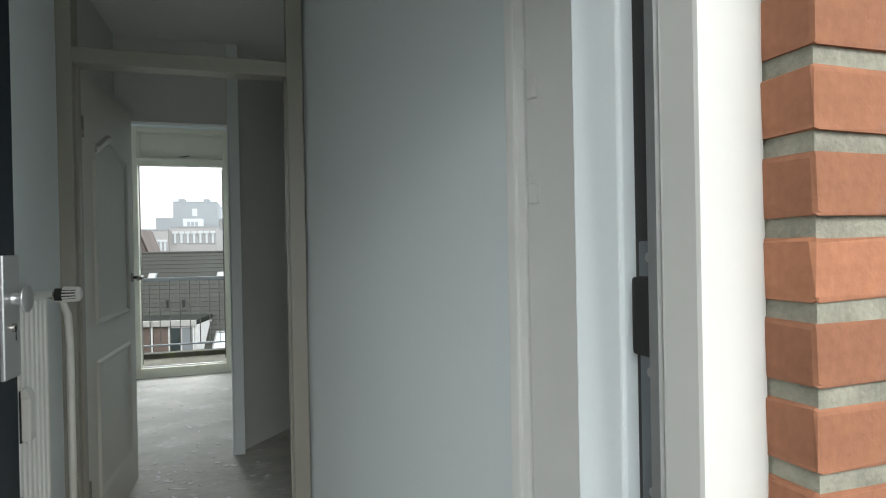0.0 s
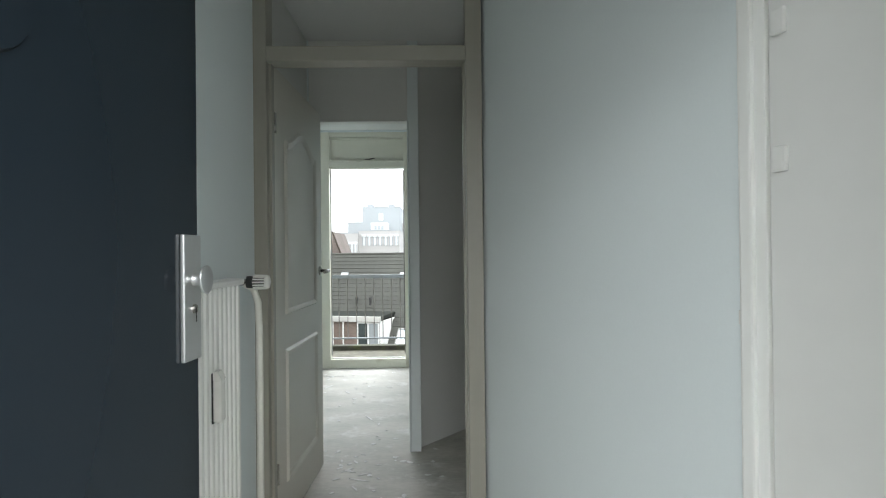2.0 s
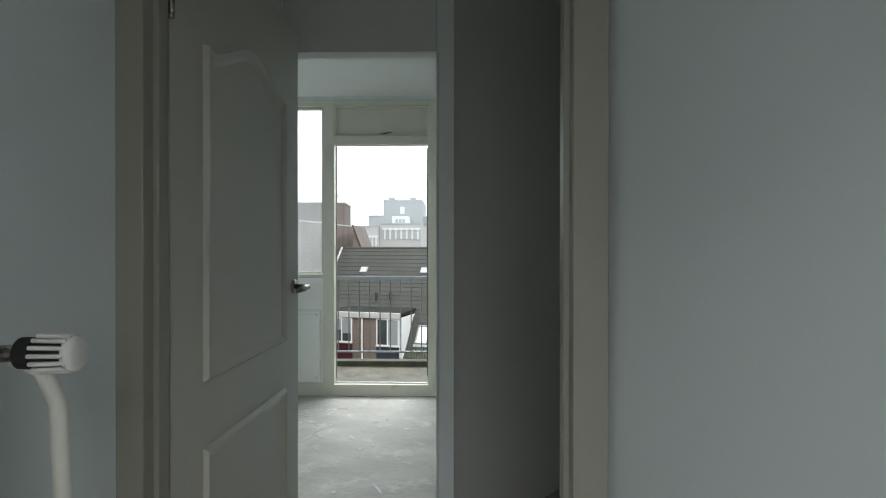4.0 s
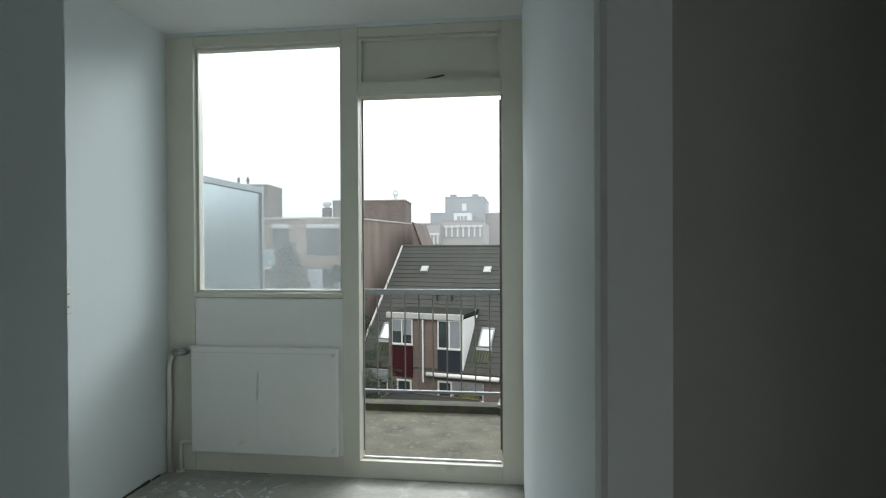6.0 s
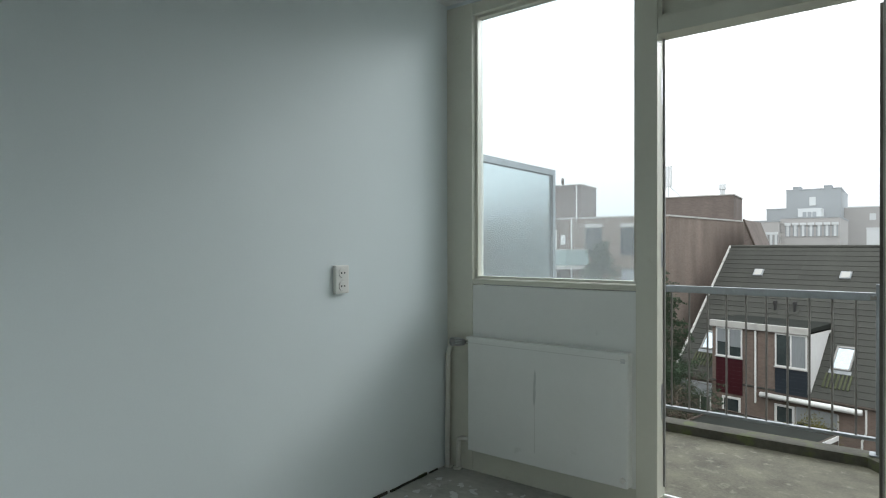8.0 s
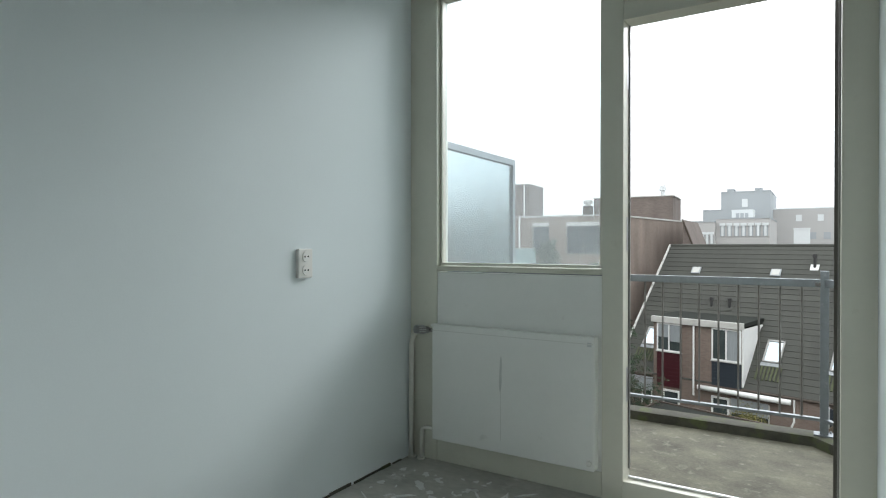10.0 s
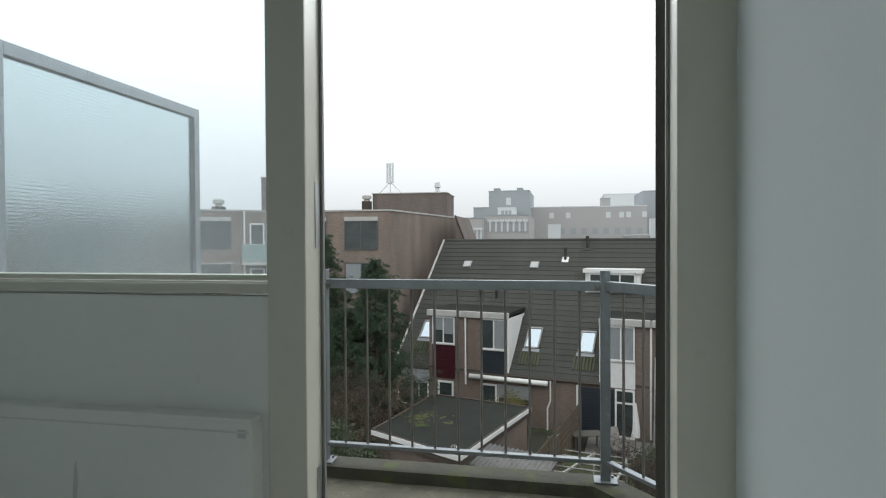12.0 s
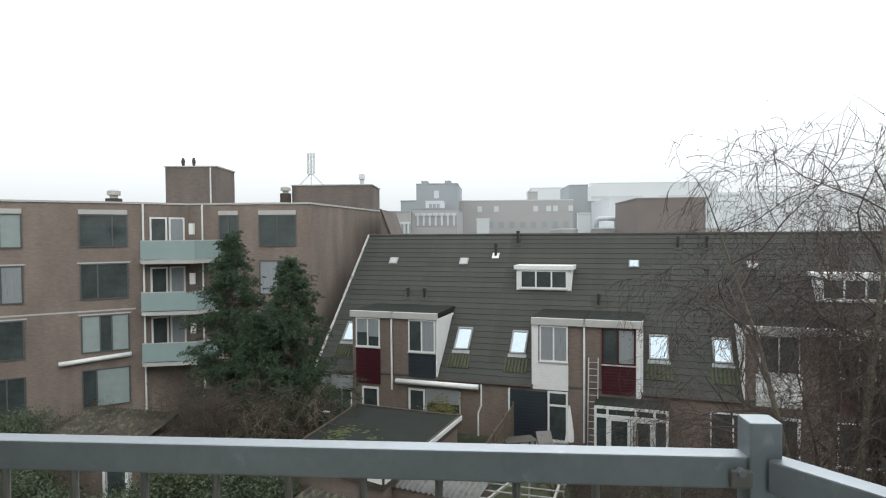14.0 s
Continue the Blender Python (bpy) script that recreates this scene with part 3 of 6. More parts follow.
for b in ((-1.012, -0.995, 0.03, 0.08, 1.07, 2.535), (-0.116, -0.099, 0.03, 0.08, 1.07, 2.535), (-0.995, -0.116, 0.03, 0.08, 2.518, 2.535), (-0.995, -0.116, 0.03, 0.08, 1.07, 1.084)):
    part("bead", bx(*b, bevel=0.002), M_TRIM, win)
pane = part("pane", bx(-1.0, -0.11, 0.062, 0.067, 1.08, 2.522), M_MISTY, win, "window pane fogged with condensation")
pane.visible_shadow = False
# weather strip along the doorway
for x in (0.0, 0.817):
    part("weather_strip", bx(x, x + 0.008, 0.085, 0.098, 0.132, 2.205, 0.002), M_GREYPL, win)
for z in (0.45, 1.15, 1.9):
    part("strike_plate", bx(0.0005, 0.002, 0.055, 0.08, z, z + 0.16), M_ALU, win)
for z in (0.3, 1.15, 1.95):
    part("hinge", rod((0.847, 0.128, z), (0.847, 0.128, z + 0.11), 0.009), M_STEEL, win)
structure("wall_above_window", bx(-1.3, 1.05, -0.001, 0.25, 2.60, 2.90), M_WALL, "plaster lintel over the window wall", "wall")

# balcony door leaf, swung outward
leaf_m = Matrix.Translation((0.843, 0.14, 0)) @ Matrix.Rotation(radians(66), 4, "Z")
bd = thing("balcony_door", "balcony door in shade-darkened grey-green with a full glass pane, swung open outward", "door", leaf_m)
# hinge stile has a darker colour than the other members
part("stile", bx(0.0, 0.09, 0.0, 0.042, 0.14, 2.195, 0.003), M_DARKWOOD, bd, "dark hinge stile")
# stile and rails are darkened in colour for the shade on this side
part("stile", bx(0.69, 0.78, 0.0, 0.042, 0.14, 2.195, 0.003), M_LEAFG, bd)
part("rail", bx(0.09, 0.69, 0.0, 0.042, 2.10, 2.195, 0.003), M_LEAFG, bd)
part("rail", bx(0.09, 0.69, 0.0, 0.042, 0.14, 0.30, 0.003), M_LEAFG, bd)
part("pane", bx(0.085, 0.695, 0.018, 0.023, 0.295, 2.105), M_GLASS, bd).visible_shadow = False
lever_handle(bd, 0.735, 1.21, 0.042, 1, -1, M_ALU)
lever_handle(bd, 0.735, 1.21, 0.0, -1, -1, M_ALU)

# ---- bedroom radiator with valve and pipes ----
rad = thing("radiator", "white flat panel radiator with a grey scuff, under the window", "radiator", Matrix.Translation((-1.025, -0.045, 0.135)))
bm = bx(0.012, 0.905, 0.0, 0.022, -0.006, 0.61, 0.006)
part("front_panel", bm, M_RADI, rad)
part("back_panel", bx(0.012, 0.893, 0.045, 0.06, 0.012, 0.60, 0.005), M_RADI, rad)
part("top_grille", bx(0.0, 0.905, 0.002, 0.062, 0.603, 0.617, 0.003), M_RADI, rad)
part("side_cover", bx(0.898, 0.908, 0.002, 0.062, 0.0, 0.605, 0.003), M_RADI, rad)
part("seam", bx(0.004, 0.901, -0.002, 0.001, 0.583, 0.587), M_RADI2, rad)
part("scuff", prism(bmesh.new(), [(0.417, 0.37), (0.416, 0.34), (0.421, 0.30), (0.428, 0.32), (0.432, 0.36), (0.430, 0.40), (0.434, 0.45), (0.428, 0.49), (0.422, 0.46), (0.419, 0.41)], 0.0, 0.0006, m=Matrix.Rotation(radians(90), 4, "X")), M_SCUFF, rad, "faint vertical grey scuff")
part("drip", bx(0.424, 0.4275, -0.0008, 0.0005, 0.06, 0.315), M_RADI2, rad, "faint dried drip line")
part("drain_stub", tube(bmesh.new(), [(0.885, -0.004, 0.035), (0.885, -0.02, 0.035), (0.885, -0.022, 0.035)], [0.013, 0.013, 0.009], 12), M_PLASTIC, rad, "white plastic drain plug", True)
part("chip", bx(0.872, 0.893, -0.001, 0.001, 0.572, 0.592), M_WHITE, rad, "bare white chip at the corner")
for x in (0.12, 0.78):
    part("bracket", bx(x, x + 0.03, 0.06, 0.098, 0.1, 0.45), M_RADI, rad)
bm = tube(bmesh.new(), [(-0.01, 0.03, 0.58), (-0.045, 0.03, 0.58)], 0.011, 10)
part("valve_body", bm, M_CHROME, rad)
bm = tube(bmesh.new(), [(-0.036, 0.03, 0.58), (-0.044, -0.01, 0.583), (-0.058, -0.055, 0.59)], [0.018, 0.023, 0.021], 16)
knob_ribs = []
for k in range(14):
    a = 2 * math.pi * k / 14
    knob_ribs.append(tube(bmesh.new(), [(-0.043 + 0.023 * math.cos(a), -0.008, 0.585 + 0.023 * math.sin(a)), (-0.057 + 0.022 * math.cos(a), -0.052, 0.591 + 0.022 * math.sin(a))], 0.0025, 4))
kn = part("thermostat_knob", bm, M_GREYPL, rad, "grey ribbed thermostat knob", True)
for rb_ in knob_ribs:
    part("rib", rb_, M_ALU, kn, "silver rib")
part("lower_coupling", tube(bmesh.new(), [(0.0, 0.03, 0.04), (-0.055, 0.03, 0.04), (-0.07, 0.03, 0.03), (-0.074, 0.03, 0.0), (-0.074, 0.03, -0.135)], 0.013, 10), M_PIPE, rad, "cream painted return pipe", True)
part("supply_pipe", tube(bmesh.new(), [(-0.03, 0.03, 0.58), (-0.09, 0.028, 0.575), (-0.122, 0.02, 0.55), (-0.134, 0.015, 0.50), (-0.136, 0.01, -0.135)], 0.014, 10), M_PIPE, rad, "cream painted supply pipe with a bend", True)
for x in (-0.074, -0.134):
    part("floor_collar", rod((x, 0.02, -0.134), (x, 0.02, -0.125), 0.024), M_PIPE, rad)


def socket(label, m, double=True):
    """White surface socket: backplate, modules with round wells and pin holes."""
    root = thing("wall_socket", label, "socket", m)
    h = 0.13 if double else 0.08
    part("housing", bx(-0.042, 0.042, -0.02, 0.0, -h / 2, h / 2, 0.006), M_PLASTIC, root)
    for z in ((0.03, -0.03) if double else (0.0,)):
        bm = tube(bmesh.new(), [(0, -0.021, z), (0, -0.024, z)], [0.024, 0.023], 24)
        part("socket_face", bm, M_PLASTIC, root, smooth=False)
        for x in (-0.0095, 0.0095):
            part("pin_hole", rod((x, -0.0235, z), (x, -0.025, z), 0.004), M_BLACK, root)
    return root


socket("white double wall socket on the bedroom wall", Matrix.Translation((-1.185, -0.83, 1.098)) @ Matrix.Rotation(radians(90), 4, "Z"))
for b, z, dbl in ((-1.28, 0.53, False), (-0.9, 0.57, True)):
    socket("plain wall socket on the living room wall", Matrix.Translation((*ab(4.858, b), z)) @ Matrix.Rotation(radians(-40), 4, "Z"), dbl)

# ---- hall: ribbed radiator, wall switch, meter cupboard door, front door ----
hr = thing("hall_radiator", "tall narrow cream ribbed radiator on the hall wall", "radiator", Matrix.Translation((0.402, -4.42, 0.12)) @ Matrix.Rotation(radians(-90), 4, "Z"))
part("back_plate", bx(0.0, 0.78, 0.03, 0.06, 0.0, 1.06, 0.01), M_RADI, hr)
for k in range(19):
    x = 0.02 + 0.0405 * k
    part("rib", bx(x, x + 0.024, 0.058, 0.083, 0.02, 1.045, 0.009), M_RADI, hr)
part("top_cap", bx(-0.004, 0.784, 0.026, 0.09, 1.04, 1.062, 0.006), M_RADI, hr)
# thin black plate draws the shadow line round the meter
part("meter_shadow_plate", bx(0.247, 0.295, 0.083, 0.087, 0.632, 0.785, 0.001), M_BLACK, hr, "black plate drawn as the meter's shadow outline")
part("meter_cap", bx(0.25, 0.292, 0.086, 0.112, 0.635, 0.765, 0.006), M_PLASTIC, hr, "white heat meter on the ribs")
part("meter_lid", prism(bmesh.new(), [(0.087, 0.764), (0.112, 0.764), (0.1, 0.79), (0.087, 0.79)], 0.25, 0.292, m=Matrix(((0, 0, 1, 0), (1, 0, 0, 0), (0, 1, 0, 0), (0, 0, 0, 1)))), M_PLASTIC, hr)
part("mounting", bx(0.1, 0.6, 0.0, 0.03, 0.3, 0.36), M_RADI, hr)
bm = tube(bmesh.new(), [(-0.01, 0.06, 1.045), (-0.05, 0.06, 1.045), (-0.055, 0.085, 1.045)], 0.012, 10)
part("valve_body", bm, M_CHROME, hr)
bm = tube(bmesh.new(), [(-0.055, 0.103, 1.045), (-0.055, 0.107, 1.045), (-0.055, 0.158, 1.045)], [0.015, 0.0215, 0.019], 16)
knob_ribs = []
for k in range(14):
    a = 2 * math.pi * k / 14
    knob_ribs.append(tube(bmesh.new(), [(-0.055 + 0.025 * math.cos(a), 0.108, 1.045 + 0.025 * math.sin(a)), (-0.055 + 0.023 * math.cos(a), 0.154, 1.045 + 0.023 * math.sin(a))], 0.0034, 5))
part("knob_collar", rod((-0.055, 0.083, 1.045), (-0.055, 0.104, 1.045), 0.022, 16), M_BLACK, hr, "black collar")
kn = part("thermostat_knob", bm, M_BLACK, hr, "black thermostat core between white ribs", True)
part("end_cap", tube(bmesh.new(), [(-0.055, 0.150, 1.045), (-0.055, 0.160, 1.045), (-0.055, 0.163, 1.045)], [0.0245, 0.0235, 0.018], 16), M_PLASTIC, kn, "white end cap", True)
for rb_ in knob_ribs:
    part("rib", rb_, M_PLASTIC, kn)
part("supply_pipe", tube(bmesh.new(), [(-0.05, 0.075, 1.04), (-0.07, 0.1, 1.02), (-0.085, 0.112, 0.97), (-0.09, 0.115, 0.85), (-0.09, 0.115, -0.12)], 0.0125, 10), M_PIPE, hr, "cream painted pipe down to the floor", True)

mR = along((HR1.x, HR1.y), (HR0.x, HR0.y))            # x runs inward along the east hall wall, its room side is +y
sw_s = (Vector((1.81, -5.30)) - HR1).dot((HR0 - HR1).normalized())
sw = thing("cable_box", "tiny white square cable box beside a door frame", "cable box", mR @ Matrix.Translation((sw_s, 0, 1.124)))
part("plate", bx(-0.015, 0.015, 0.0, 0.012, -0.015, 0.015, 0.002), M_PLASTIC, sw)
part("cover", bx(-0.008, 0.008, 0.012, 0.014, -0.008, 0.008, 0.001), M_GREYPL, sw, "grey centre")
cd_root = thing("meter_cupboard_door", "flat white glossy cupboard door in a painted frame", "door", mR @ Matrix.Translation((sw_s - 0.025, 0, 0)))
M_GLOSSW = material("white_gloss_paint", (0.78, 0.78, 0.75), 0.16, spread=0.04, scale=1.5, fine=12, bump=0.12)
part("frame_post", bx(-0.05, 0.0, 0.0, 0.03, 0, 2.16, 0.004), M_RADI, cd_root)
part("architrave", bx(-0.024, 0.010, 0.0, 0.04, 0, 2.18, 0.006), M_RADI, cd_root)
part("leaf", bx(-0.70, -0.055, 0.0, 0.026, 0.02, 2.12, 0.003), M_GLOSSW, cd_root)
for z in (0.3, 1.75):
    part("hinge", rod((-0.053, 0.03, z), (-0.053, 0.03, z + 0.08), 0.006), M_RADI, cd_root)

for z in (1.40, 1.66):
    part("painted_catch", bx(-0.098, -0.066, 0.024, 0.038, z + 0.01, z + 0.06, 0.006), M_GLOSSW, cd_root, "catch painted over in white")

# front door, opened inward against the left side
fd = thing("front_door", "dark blue front door with an aluminium plate and knob, standing open", "door", along((0.60, -6.2), (0.664, -5.24)))
part("leaf", bx(0, 0.95, 0.0, 0.054, 0.03, 2.16, 0.003), M_NAVY, fd)
part("edge", bx(0.948, 0.951, 0.004, 0.05, 0.03, 2.16), M_TRIM, fd, "cream painted door edge")
bm = bx(0.872, 0.944, -0.010, 0.0, 1.05, 1.307, 0.003)
part("security_plate", bm, M_ALU, fd, "long aluminium security plate")
part("knob", tube(bmesh.new(), [(0.912, -0.008, 1.215), (0.912, -0.009, 1.215), (0.912, -0.024, 1.215), (0.912, -0.030, 1.215), (0.912, -0.033, 1.215), (0.912, -0.037, 1.215), (0.912, -0.038, 1.215)], [0.017, 0.013, 0.012, 0.02, 0.028, 0.0295, 0.027], 28), M_ALU, fd, "round aluminium knob", True)
part("cylinder", tube(bmesh.new(), [(0.912, -0.008, 1.155), (0.912, -0.014, 1.155)], 0.0095, 16), M_CHROME, fd, "keyhole cylinder")
part("keyhole", bx(0.9105, 0.9135, -0.0146, -0.0139, 1.128, 1.158), M_BLACK, fd)
# navy disc put on the leaf for the knob's round reflection
part("reflection_disc", tube(bmesh.new(), [(0.40, -0.0005, 1.60), (0.40, -0.006, 1.60)], [0.085, 0.08], 28), M_NAVY, fd)
lever_handle(fd, 0.885, 1.235, 0.054, 1, -1)

# entrance wall: timber frame, black strip and lock keep, brick outside
ent = thing("door_frame_2", "cream front door frame with a black strip and a steel lock keep", "door frame", kind="structure")
part("post", bx(1.482, 1.546, -6.372, -6.324, 0, 2.24, 0.005), M_OUTPOST, ent, "off-white outer post")
part("lining", bx(1.490, 1.62, -6.256, -6.17, 0, 2.24, 0.004), M_WALL, ent, "white inner lining of the frame")
# flat black box fills the recess behind the lock keep
part("backing", bx(1.507, 1.546, -6.324, -6.256, 0, 2.24), M_BLACK, ent, "black strip in the rebate")
part("alu_strip", bx(1.479, 1.508, -6.3238, -6.312, 0, 2.18), M_ALU, ent, "thin aluminium strip")
part("post", bx(0.50, 0.588, -6.37, -6.2, 0, 2.24, 0.006), M_TRIM, ent)
part("head", bx(0.588, 1.482, -6.37, -6.2, 2.18, 2.24, 0.006), M_TRIM, ent)
part("keep_plate", bx(1.501, 1.5065, -6.302, -6.268, 0.9, 1.31, 0.002), M_STEEL, ent)
part("lock_keep", bx(1.490, 1.501, -6.296, -6.270, 1.205, 1.278, 0.0055), M_BLACK, ent, "dark steel lock keep")
for z in (0.95, 1.08, 1.19, 1.295):
    part("screw", rod((1.4995, -6.285, z), (1.5012, -6.285, z), 0.005), M_ALU, ent)
part("threshold", bx(0.588, 1.482, -6.37, -6.2, -0.05, 0.03, 0.004), M_KERB, ent, "dark stone threshold")
structure("wall_entrance_inner", (lambda bm: (box(bm, 0.28, 0.50, -6.36, -6.2, 0, CEIL), box(bm, 1.605, 2.3, -6.34, -6.2, 0, CEIL), box(bm, 0.50, 1.605, -6.36, -6.2, 2.245, CEIL), bm)[-1])(bmesh.new()), M_WALL, "plaster wall round the front door", "wall")

# access gallery outside the front door
structure("pavement_gallery", bx(-4, 6, -8.1, -6.37, -0.2, -0.04), M_PAVE, "concrete floor of the access gallery", "floor")

# out of view; added and cut short to steer sky light into the hall
structure("unseen_gallery_canopy", bx(-4, 6, -7.45, -6.415, 2.71, 2.86), M_PAVE, "unseen concrete canopy added to limit the light at the front door", "ceiling")
structure("gallery_parapet", bx(-4, 6, -8.1, -7.98, -0.2, 1.0), M_PAVE, "low concrete gallery parapet", "wall")

# ---- balcony ----
BZ = -0.06
structure("balcony_floor", prism(bmesh.new(), [(-2.3, 0.125), (1.9, 0.125), (1.85, 0.55), (0.80, 1.71), (-2.3, 1.71)], BZ - 0.18, BZ), M_CONC, "stained mossy concrete balcony floor", "floor")
structure("balcony_kerb", prism(bmesh.new(), [(-2.3, 1.57), (0.73, 1.57), (1.66, 0.47), (1.80, 0.56), (0.81, 1.72), (-2.3, 1.72)], BZ, 0.0), M_KERB, "raised concrete balcony edge with moss", "kerb")
# never in view: three walls that block the sky behind and darken the railing
structure("wall_own_facade_west", bx(-14.0, -1.305, -0.3, 0.1, -8.5, 5.6), M_BRICKAPT, "unseen brick wall of the own building, added to block sky light", "wall")
structure("wall_own_facade_above", bx(-1.305, 2.6, -0.3, 0.1, 2.905, 5.6), M_BRICKAPT, "unseen brick wall above the balcony door, added to block sky light", "wall")
structure("wall_own_facade_below", bx(-1.305, 2.6, -0.3, 0.1, -8.5, -0.32), M_BRICKAPT, "unseen brick wall below the balcony, added to block light from behind", "wall")
structure("balcony_front_wall", bx(-1.3, -1.19, 0.002, 0.25, -0.3, 2.9), M_CONC, "outer wall beside the window", "wall")
structure("balcony_east_wall", bx(0.94, 2.0, 0.0, 0.12, -0.3, 2.9), M_WALL, "outer wall beside the balcony door", "wall")

PR, PL = Vector((0.79, 1.644)), Vector((-0.653, 1.644))
RIGHT_END = Vector((1.70, 0.50))


def railing(name, label, p, q, n, posts):
    L = (q - p).length
    root = thing(name, label, "railing", along(p, q), "balcony railings")
    part("top_rail", bx(0.022, L - 0.022, -0.018, 0.018, 0.92, 0.968, 0.003), M_STEEL, root)
    part("lower_rail", bx(0.022, L - 0.022, -0.018, 0.018, 0.085, 0.105, 0.003), M_STEEL, root)
    for i in range(n):
        x = L * (i + 1) / (n + 1)
        part("baluster", rod((x, 0, 0.1), (x, 0, 0.935), 0.0065, 8), M_BAR, root)
    for x in posts:
        x = x * L
        post = part("post", bx(x - 0.023, x + 0.023, -0.023, 0.023, 0.008, 1.02, 0.003), M_STEEL, root)
        part("base_plate", bx(x - 0.055, x + 0.055, -0.045, 0.045, 0.0, 0.009, 0.002), M_STEEL, post)
        part("bracket", bx(x + (-0.05 if x > 0 else 0.02), x + (-0.02 if x > 0 else 0.05), -0.028, 0.03, 0.925, 0.95, 0.003), M_BAR, post)
        for dx in (-0.036, 0.036):
            part("clamp_bolt", rod((x + dx, -0.016, 0.948), (x + dx, -0.032, 0.948), 0.006, 6), M_STEEL, post)
        part("bolt", rod((x + 0.035, 0.028, 0.009), (x + 0.035, 0.028, 0.02), 0.007, 6), M_STEEL, post)
    return root


railing("balcony_railing", "galvanised steel balcony railing with thin vertical bars", PL, PR, 11, (0, 1))
railing("balcony_railing", "galvanised steel side railing turning back to the house", PR, RIGHT_END, 11, (1,))
railing("balcony_railing", "galvanised steel railing of the neighbouring balcony", Vector((-2.1, 1.644)), PL, 11, (0,))

scr = thing("balcony_screen", "frosted ribbed glass privacy screen in a grey metal frame", "privacy screen", along((-1.19, 0.26), (-1.19, 1.34)))
L_s = 1.08
for nm, b in (("upright", (0, 0.035, -0.018, 0.018, -0.06, 1.82)), ("upright", (L_s - 0.04, L_s, -0.018, 0.018, -0.06, 1.82)), ("top_bar", (0.035, L_s - 0.04, -0.018, 0.018, 1.775, 1.82)), ("bottom_bar", (0.035, L_s - 0.04, -0.018, 0.018, 0.1, 0.14))):
    part(nm, bx(*b, bevel=0.003), M_STEEL, scr)
part("pane", bx(0.03, L_s - 0.035, -0.003, 0.003, 0.135, 1.78), M_FROST, scr, "ribbed frosted pane")


# ---- the gardens and the row of houses opposite ----
GZ = -8.5
structure("ground", prism(bmesh.new(), [(-400, -300), (400, -300), (400, 700), (-400, 700)], GZ - 0.5, GZ), M_EARTH, "garden ground with dark soil, moss and grass", "ground")

ROW = Matrix.Translation((-2.09, 29.7, 0)) @ Matrix.Rotation(radians(-14.2), 4, "Z")   # x along the row, y away, z up
EAVE, RIDGE_Z, RUN = -5.86, 1.2, 6.7
SLOPE = math.atan2(RIDGE_Z - EAVE, RUN)
SLEN = math.hypot(RUN, RIDGE_Z - EAVE)


def on_roof(u, v, up=0.0):
    """The matrix of a spot on the front roof slope: x along the row, y up the slope, z out of it."""
    return Matrix.Translation((u, v, EAVE + v * math.tan(SLOPE))) @ Matrix.Rotation(SLOPE, 4, "X") @ Matrix.Translation((0, 0, up))


def window_unit(parent, x0, x1, z0, z1, y, mat, panes, name="window", fw=0.06, sill=True, out=-1):
    """A window in the x-z plane at y: frame, mullions, panes as (from, to, material) shares of the width."""
    bm = bmesh.new()
    d = 0.05 * out
    for b in ((x0, x0 + fw, z0, z1), (x1 - fw, x1, z0, z1), (x0 + fw, x1 - fw, z1 - fw, z1), (x0 + fw, x1 - fw, z0, z0 + fw)):
        box(bm, b[0], b[1], min(y, y + d), max(y, y + d), b[2], b[3])
    w = part(name, bm, mat, parent)
    for a, b, _ in panes[1:]:
        xm = x0 + (x1 - x0) * a
        part("mullion", bx(xm - fw / 2, xm + fw / 2, min(y, y + d), max(y, y + d), z0 + fw, z1 - fw), mat, w)
    for a, b, pm in panes:
        xa, xb = x0 + (x1 - x0) * a + fw / 2, x0 + (x1 - x0) * b - fw / 2
        part("pane", bx(xa, xb, y + d * 0.3 - 0.005, y + d * 0.3 + 0.005, z0 + fw * 0.9, z1 - fw * 0.9), pm, w)
    if sill:
        part("sill", bx(x0 - 0.03, x1 + 0.03, min(y, y + 2 * d), max(y, y + 2 * d), z0 - 0.05, z0), M_GREYW, w)
    return w


def boards(parent, x0, x1, z0, z1, y, mat, n, label):
    p = part("board_panel", bx(x0, x1, y - 0.01, y + 0.03, z0, z1), mat, parent, label)
    h = (z1 - z0) / n
    for i in range(n):
        part("board", bx(x0 + 0.01, x1 - 0.01, y - 0.026, y - 0.01, z0 + i * h + 0.006, z0 + (i + 1) * h - 0.006, 0.003), mat, p)


